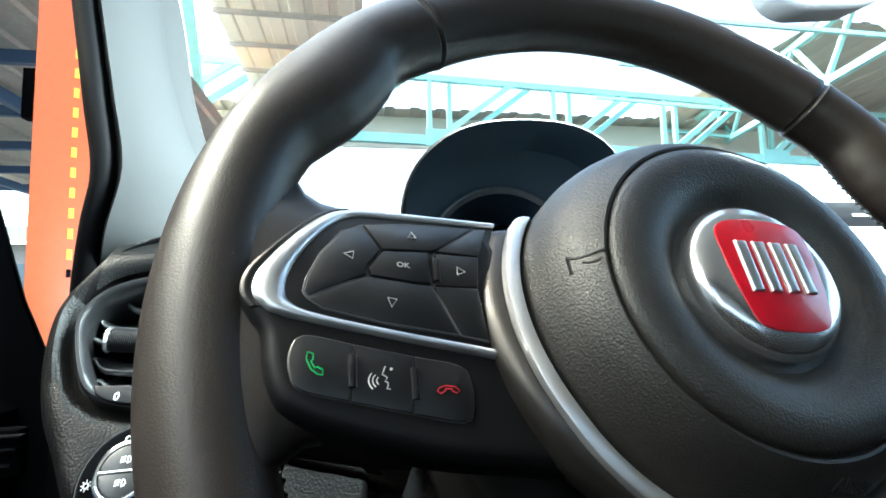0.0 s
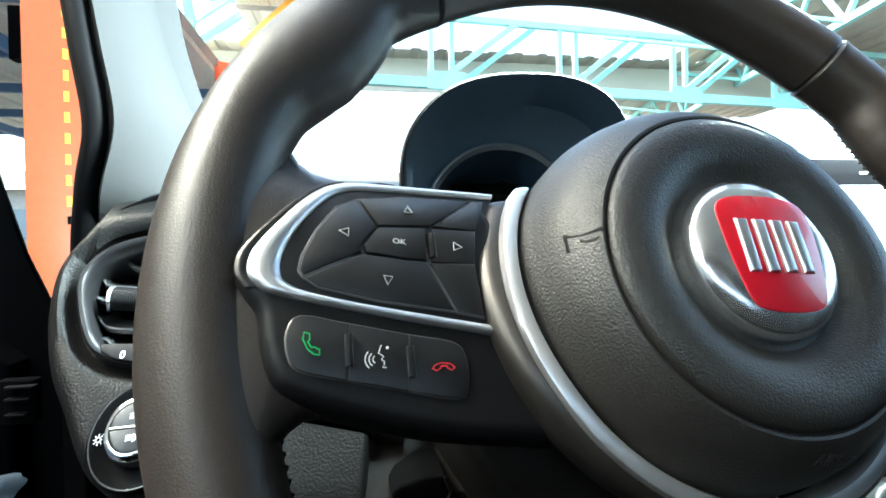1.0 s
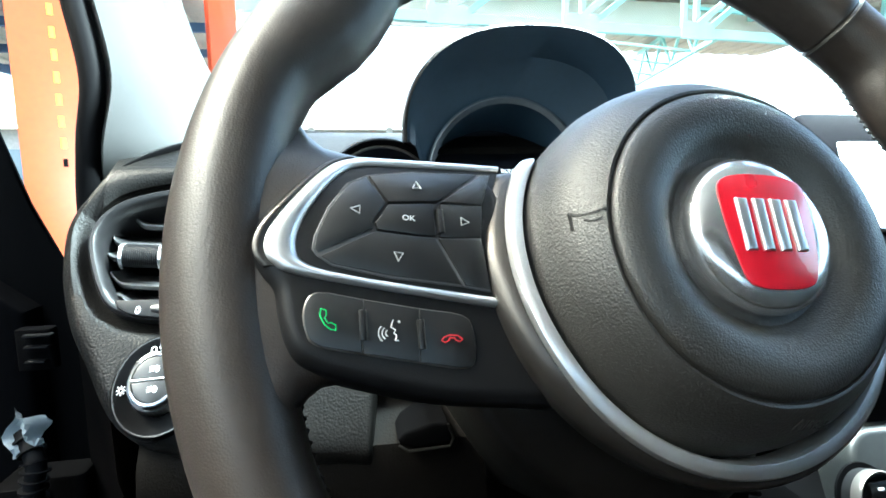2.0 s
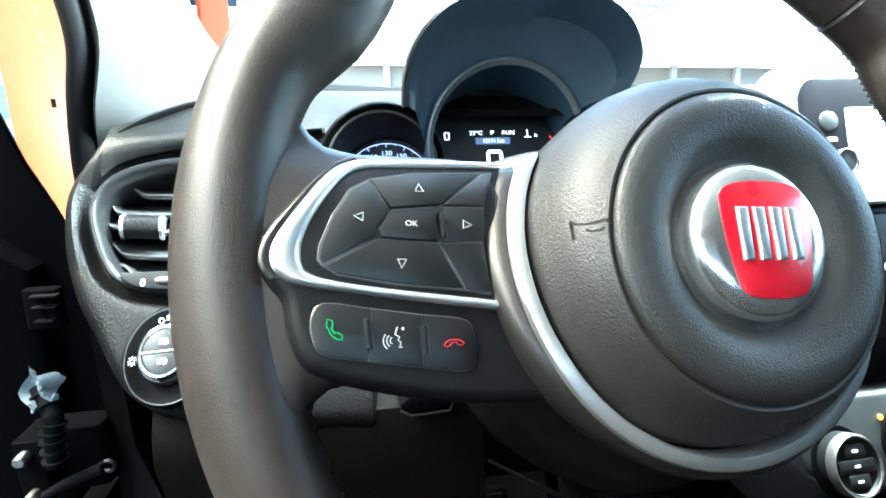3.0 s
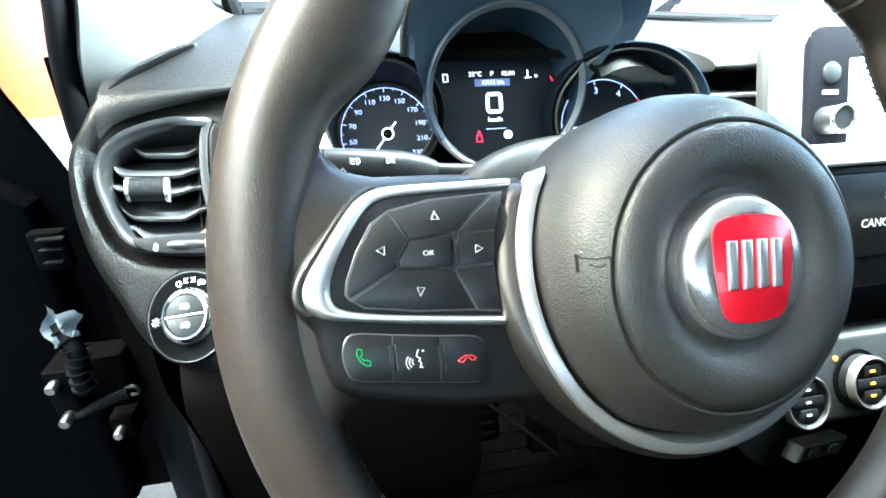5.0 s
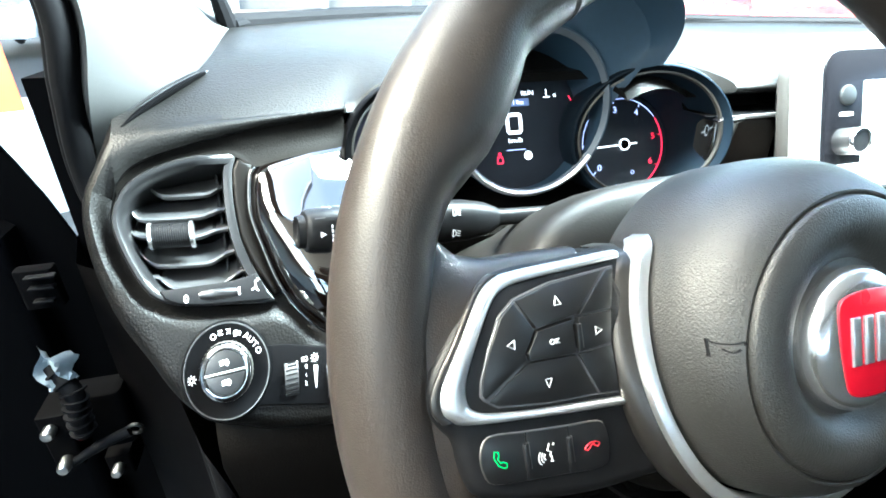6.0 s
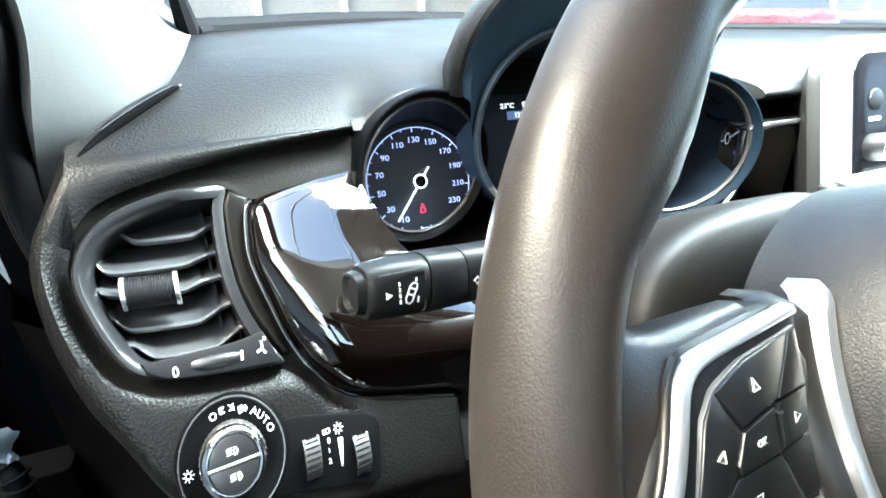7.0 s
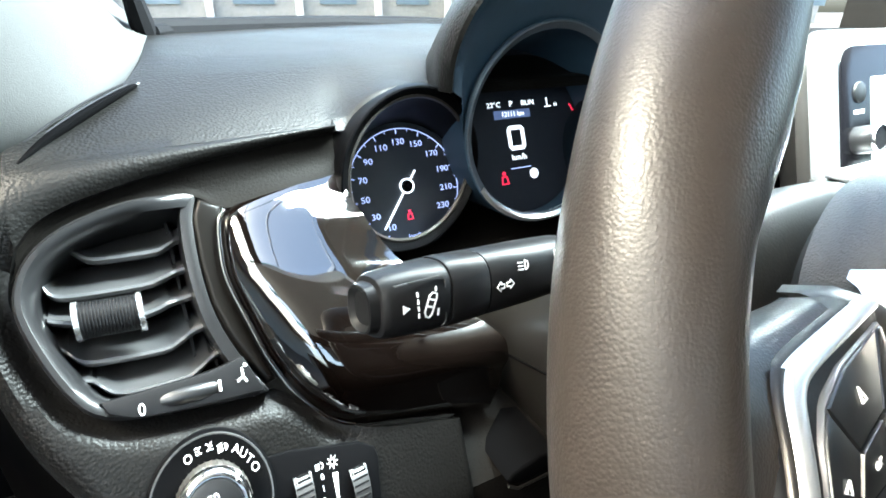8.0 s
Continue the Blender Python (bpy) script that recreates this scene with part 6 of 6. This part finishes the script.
def build_outside():
    ground = part("ground", loft([[(x, y, 0.0) for x in (-400, -40, 0, 40, 400)] for y in (-400, -40, 0, 60, 600)]), CONCRETE)
    tagged(ground, "grey concrete yard reaching to the horizon", "ground", kind="structure")

    def beam(a, b, w=0.12, h=None):
        a, b = Vector(a), Vector(b)
        d = (b - a).normalized()
        side = d.cross(Vector((0, 0, 1))) if abs(d.z) < 0.95 else Vector((1, 0, 0))
        side.normalize()
        up = side.cross(d)
        h = h or w
        c = [side * w / 2 * s + up * h / 2 * t for s, t in ((1, 1), (-1, 1), (-1, -1), (1, -1))]
        return loft([[p + q for q in c] for p in (a, b)], around=True, ends=True)

    # unseen walls, added to keep low daylight off the cabin
    for nm, b in (("wall_west", box(-8.2, -8.0, -14, 7.0, 0, 5.1)), ("wall_south", box(-8.2, 14, -10.2, -10.0, 0, 2.0)), ("wall_east", box(13.0, 13.2, -10, 4.0, 0, 1.7))):
        tagged(part(nm, b, SHEETGREY), "plain grey wall added out of view to block low light", "wall", kind="structure")
    # trusses across the view
    for ty, z, x0, x1, tall in ((15.5, 6.0, -8.0, 40.0, 2.1),):
        t = thing("roof_truss", "teal painted steel roof truss high across the hall", "roof truss", pose(0, ty, z, 0, 0, 4), "roof trusses")
        part("bottom_chord", beam((x0, 0, 0), (x1, 0, 0), 0.22, 0.30), TEAL, t)
        part("top_chord", beam((x0, 0, tall), (x1, 0, tall), 0.20), TEAL, t)
        x = x0 + 1.5
        while x < x1 - 4:
            part("post", beam((x, 0, 0), (x, 0, tall), 0.15), TEAL, t)
            part("post", beam((x + 0.75, 0.3, 0), (x + 0.75, 0.3, tall), 0.15), TEAL, t)
            part("brace", beam((x + 0.3, 0, 0.1), (x + 2.9, 0, tall), 0.18), TEAL, t)
            part("brace", beam((x + 1.0, 0.3, 0.1), (x + 3.6, 0.3, tall), 0.18), TEAL, t)
            part("gusset", box(x - 0.15, x + 1.1, -0.14, -0.10, -0.2, 0.35), TEAL, t)
            x += 4.4
    # long purlins under the sheets
    far = thing("hall_roof", "beige sheet roof bays with open daylight strips between", "roof")
    for y0, y1, z in ((17.0, 19.0, 7.55),):
        part("eave_band", box(-14, 52, 17.6, 17.7, 6.30, 7.45), ROOFSHEET, far, "beige clad eave band")
        part("sheet", ridged(-14, 52, y0, y1, z, 0.9, 0.06, 0.02), ROOFSHEET, far, "beige corrugated roof sheet")
        for i in range(3):
            part("purlin", beam((-14, y0 + 1 + i * (y1 - y0 - 2) / 2, z - 0.15), (52, y0 + 1 + i * (y1 - y0 - 2) / 2, z - 0.15), 0.10, 0.2), TEAL, far)
    for x0, x1 in ((-11.0, -4.6), (-2.9, -0.3)):
        part("sheet", ridged(x0, x1, 8.6, 14.5, 6.9, 0.5, 0.05), BOUNCESHEET, far, "beige corrugated roof sheet")
        for i in range(5):
            part("purlin", beam((x0, 8.8 + 1.35 * i, 6.8), (x1, 8.8 + 1.35 * i, 6.8), 0.06, 0.10), SHEETGREY, far)
    part("rafter", beam((-4.4, 15.2, 6.0), (-3.1, 9.0, 6.9), 0.18, 0.3), TEAL, far)
    lat = thing("roof_truss", "teal painted steel lattice running away under the roof", "roof truss", pose(13.0, 9.5, 7.0, 0, 0, -12), "roof trusses")
    part("bottom_chord", beam((0, 0, 0), (0, 24, 0), 0.20), TEAL, lat)
    part("top_chord", beam((0, 0, 1.7), (0, 24, 1.7), 0.20), TEAL, lat)
    for i in range(9):
        part("brace", beam((0, 2.6 * i, 0), (0, 2.6 * i + 1.3, 1.7), 0.12), TEAL, lat)
        part("brace", beam((0, 2.6 * i + 1.3, 1.7), (0, 2.6 * i + 2.6, 0), 0.12), TEAL, lat)
        part("tie", beam((0, 2.6 * i, 0), (-6, 2.6 * i, 0.8), 0.10), TEAL, lat)
    part("sheet", ridged(13.5, 26, 12, 30, 8.9, 0.9, 0.06), ROOFSHEET, far, "beige corrugated roof sheet")
    near = thing("side_roof", "grey corrugated side roof on blue beams", "roof")
    part("sheet", ridged(-22, -3.7, 3.5, 20, 5.2, 0.7, 0.06), BOUNCESHEET, near, "grey corrugated sheet")
    # this rear sheet is out of view, added to hold back sky from the left
    part("sheet", ridged(-22, -4.15, -12, 3.5, 5.2, 0.7, 0.06), SHEETGREY, near, "grey corrugated sheet")
    for i in range(7):
        part("beam", beam((-22, 3.6 + 2.6 * i, 5.0), (-3.7, 3.6 + 2.6 * i, 5.0), 0.12, 0.22), BLUE, near, "blue painted beam")
    part("outrigger", beam((-4.4, 4.2, 5.2), (-2.4, 4.2, 5.2), 0.10, 0.16), BLUE, near, "blue painted beam")
    for x in (-6.5, -11, -16):
        part("beam", beam((x, -6, 4.85), (x, 20, 4.85), 0.14, 0.25), BLUE, near, "blue painted beam")
    part("fascia", box(-22, -9.5, 13.0, 13.2, 2.6, 3.5), BLUE, near, "dark blue fascia")
    for i in range(4):
        part("lintel", box(-22, -3.5, -5.0 + 2.2 * i, -4.75 + 2.2 * i, 5.9, 6.0), ROOFSHEET, near)
    # over and behind the car: bays whose lines show in the glossy trim
    over = thing("over_roof", "sheet roof bays and teal purlins above the car", "roof")
    for x in (3.8, 7.0):
        part("sheet", ridged(x, x + 1.9, -14, 4.0, 6.8, 0.5, 0.05), ROOFSHEET, over, "beige corrugated roof sheet")
    for i in range(7):
        part("purlin", beam((-3.4, -13 + 2.7 * i, 6.6), (12, -13 + 2.7 * i, 6.6), 0.12, 0.25), TEAL, over)
    for i in range(0, 9, 2):
        part("rafter", beam((-3.2 + 0.95 * i, -6, 6.45), (-2.4 + 1.05 * i, 4.6, 6.75), 0.07, 0.16), BLUE, over, "dark rafter")
    # orange columns
    for x, y, w, lab in ((-1.735, 3.05, 0.36, "orange painted steel column with a yellow dashed strip"), (-2.75, 11.6, 0.55, "orange painted steel column far off")):
        c = thing("steel_column", lab, "column", pose(x, y, 0, 0, 0, 26), "orange columns")
        top = 5.0
        part("flange", box(-w / 2, w / 2, -0.02, 0.0, 0.0, top, 0.004), ORANGE, c)
        part("web", box(-0.012, 0.012, 0.0, 0.30, 0.0, top), ORANGE, c)
        part("flange", box(-w / 2, w / 2, 0.30, 0.32, 0.0, top, 0.004), ORANGE, c)
        part("base_plate", box(-w / 2 - 0.06, w / 2 + 0.06, -0.06, 0.38, 0.0, 0.02, 0.004), ORANGE, c)
        if y < 5:
            # white block round the column's foot
            part("plinth", box(-w / 2 - 0.12, w / 2 + 0.12, -0.10, 0.42, 0.0, 0.56, 0.02), WHITEWALL, c, "white plinth under the column")
            for i in range(17):
                z = 1.26 + 0.118 * i
                part("yellow_dash", box(-0.002, 0.024, -0.0245, -0.0195, z, z + 0.058, 0.003), YELLOW, c, "yellow dash")
            part("hook", box(0.0, 0.022, -0.03, -0.0195, 1.16, 1.205, 0.003), RUBBER, c)
    mon = thing("wall_monitor", "dark hanging monitor with a violet screen", "monitor")
    part("case", box(-2.66, -2.42, 4.15, 4.25, 2.45, 2.85, 0.01), BODYBLACK, mon)
    part("display", box(-2.455, -2.43, 4.140, 4.150, 2.48, 2.82), mat("violet_glow", (0.25, 0.12, 0.55), 0.4, var=0, emit=0.06), mon, "violet lit screen")
    part("hanger", beam((-2.55, 4.2, 2.80), (-2.55, 4.2, 5.26), 0.04), BODYBLACK, mon)
    crane = thing("crane_beam", "amber crane beam with round holes under the roof", "crane")
    part("girder", beam((-2.5, 12.4, 5.50), (-0.9, 12.0, 6.80), 0.30, 0.62), AMBER, crane, "amber girder")
    for i in range(5):
        part("hole", revolve([(0.15, 0.0), (0.14, 0.03), (0.0, 0.03)], lambda a, b, h, i=i: (-2.15 + 0.36 * i + a, 12.12 - 0.09 * i - h, 5.80 + 0.29 * i + b), 12), DEEP, crane)
    # low buildings along the far side
    b = thing("workshop_building", "long beige workshop with a beige roof edge and openings", "building")
    part("wall", box(-30, 60, 34, 34.4, 0.0, 4.6), mat("beige_cladding", (0.24, 0.23, 0.21), 0.7, var=0.25, stain=0.25), b, "beige clad wall")
    part("roof", loft([[(x, 33.2, 4.7), (x, 33.2, 5.6), (x, 40, 7.2)] for x in (-30, 60)]), ROOFSHEET, b, "beige roof edge")
    for i in range(18):
        part("pilaster", box(-28 + 5 * i, -27.6 + 5 * i, 33.7, 34.0, 0, 4.7), WHITEWALL, b)
        part("window", box(-26.5 + 5 * i, -24.2 + 5 * i, 33.9, 34.02, 1.6, 3.4), PANE, b, "dark window")
    # parked cars
    for name, col, lab, x, y, rot, tall in (("parked_car", (0.55, 0.015, 0.02), "red parked hatchback in the yard", 7.1, 5.8, 39, 1.0), ("parked_car", (0.60, 0.02, 0.03), "red parked saloon in the yard", 6.4, 8.0, 51, 1.05), ("parked_car", (0.75, 0.77, 0.78), "white parked van in the yard", 15.0, 17.5, 80, 1.5), ("parked_car", (0.72, 0.74, 0.76), "silver parked car in the yard", -5.2, 13.0, 85, 1.0),
                                      ("parked_car", (0.05, 0.22, 0.36), "blue parked van in the yard", 8.8, 14.0, 75, 1.3), ("parked_car", (0.75, 0.77, 0.78), "white parked estate car in the yard", 7.5, 10.6, -12, 0.92)):
        c = thing(name, lab, "car", pose(x, y, 0, 0, 0, rot) @ Matrix.Diagonal((1, 1, tall, 1)), "parked cars")
        paint = mat("paint_%d" % (100 * col[0] + 10 * x), col, 0.3, coat=0.8, var=0.05)
        prof = [(-2.05, 0.35), (-2.1, 0.6), (-2.0, 0.85), (-1.6, 0.95), (-1.0, 1.02), (-0.2, 1.0), (1.5, 0.98), (1.95, 0.9), (2.05, 0.6), (2.0, 0.35)]
        part("body", loft([[(px * s, w, pz) for px, pz in prof] for w, s in ((-0.84, 0.97), (-0.80, 1.0), (0.80, 1.0), (0.84, 0.97))], around=True, ends=True), paint, c)
        cab = [(-1.25, 0.98), (-0.65, 1.42), (0.0, 1.50), (1.0, 1.45), (1.75, 0.98)]
        part("roof", loft([[(px, w * (0.80 if pz < 1.1 else 0.62), pz) for px, pz in cab] for w in (-1, 1)], around=True, ends=True), SCREENFACE, c, "dark glazed cabin")
        part("roof_panel", loft([[(px, w * 0.60, pz + 0.012) for px, pz in ((-0.6, 1.42), (0.0, 1.50), (1.0, 1.45))] for w in (-1, 1)]), paint, c)
        for wx in (-1.3, 1.25):
            for wy in (-0.80, 0.80):
                tyre = part("wheel", revolve([(0.31, -0.1), (0.32, -0.08), (0.32, 0.08), (0.31, 0.1), (0.20, 0.105), (0.0, 0.095)], lambda a, e, h, wx=wx, wy=wy: (wx + a, wy + math.copysign(h, wy), 0.32 + e), 20), RUBBER, c)
                part("rim", revolve([(0.20, 0.106), (0.18, 0.11), (0.0, 0.10)], lambda a, e, h, wx=wx, wy=wy: (wx + a, wy + math.copysign(h, wy), 0.32 + e), 16), SATIN, tyre)


build_outside()
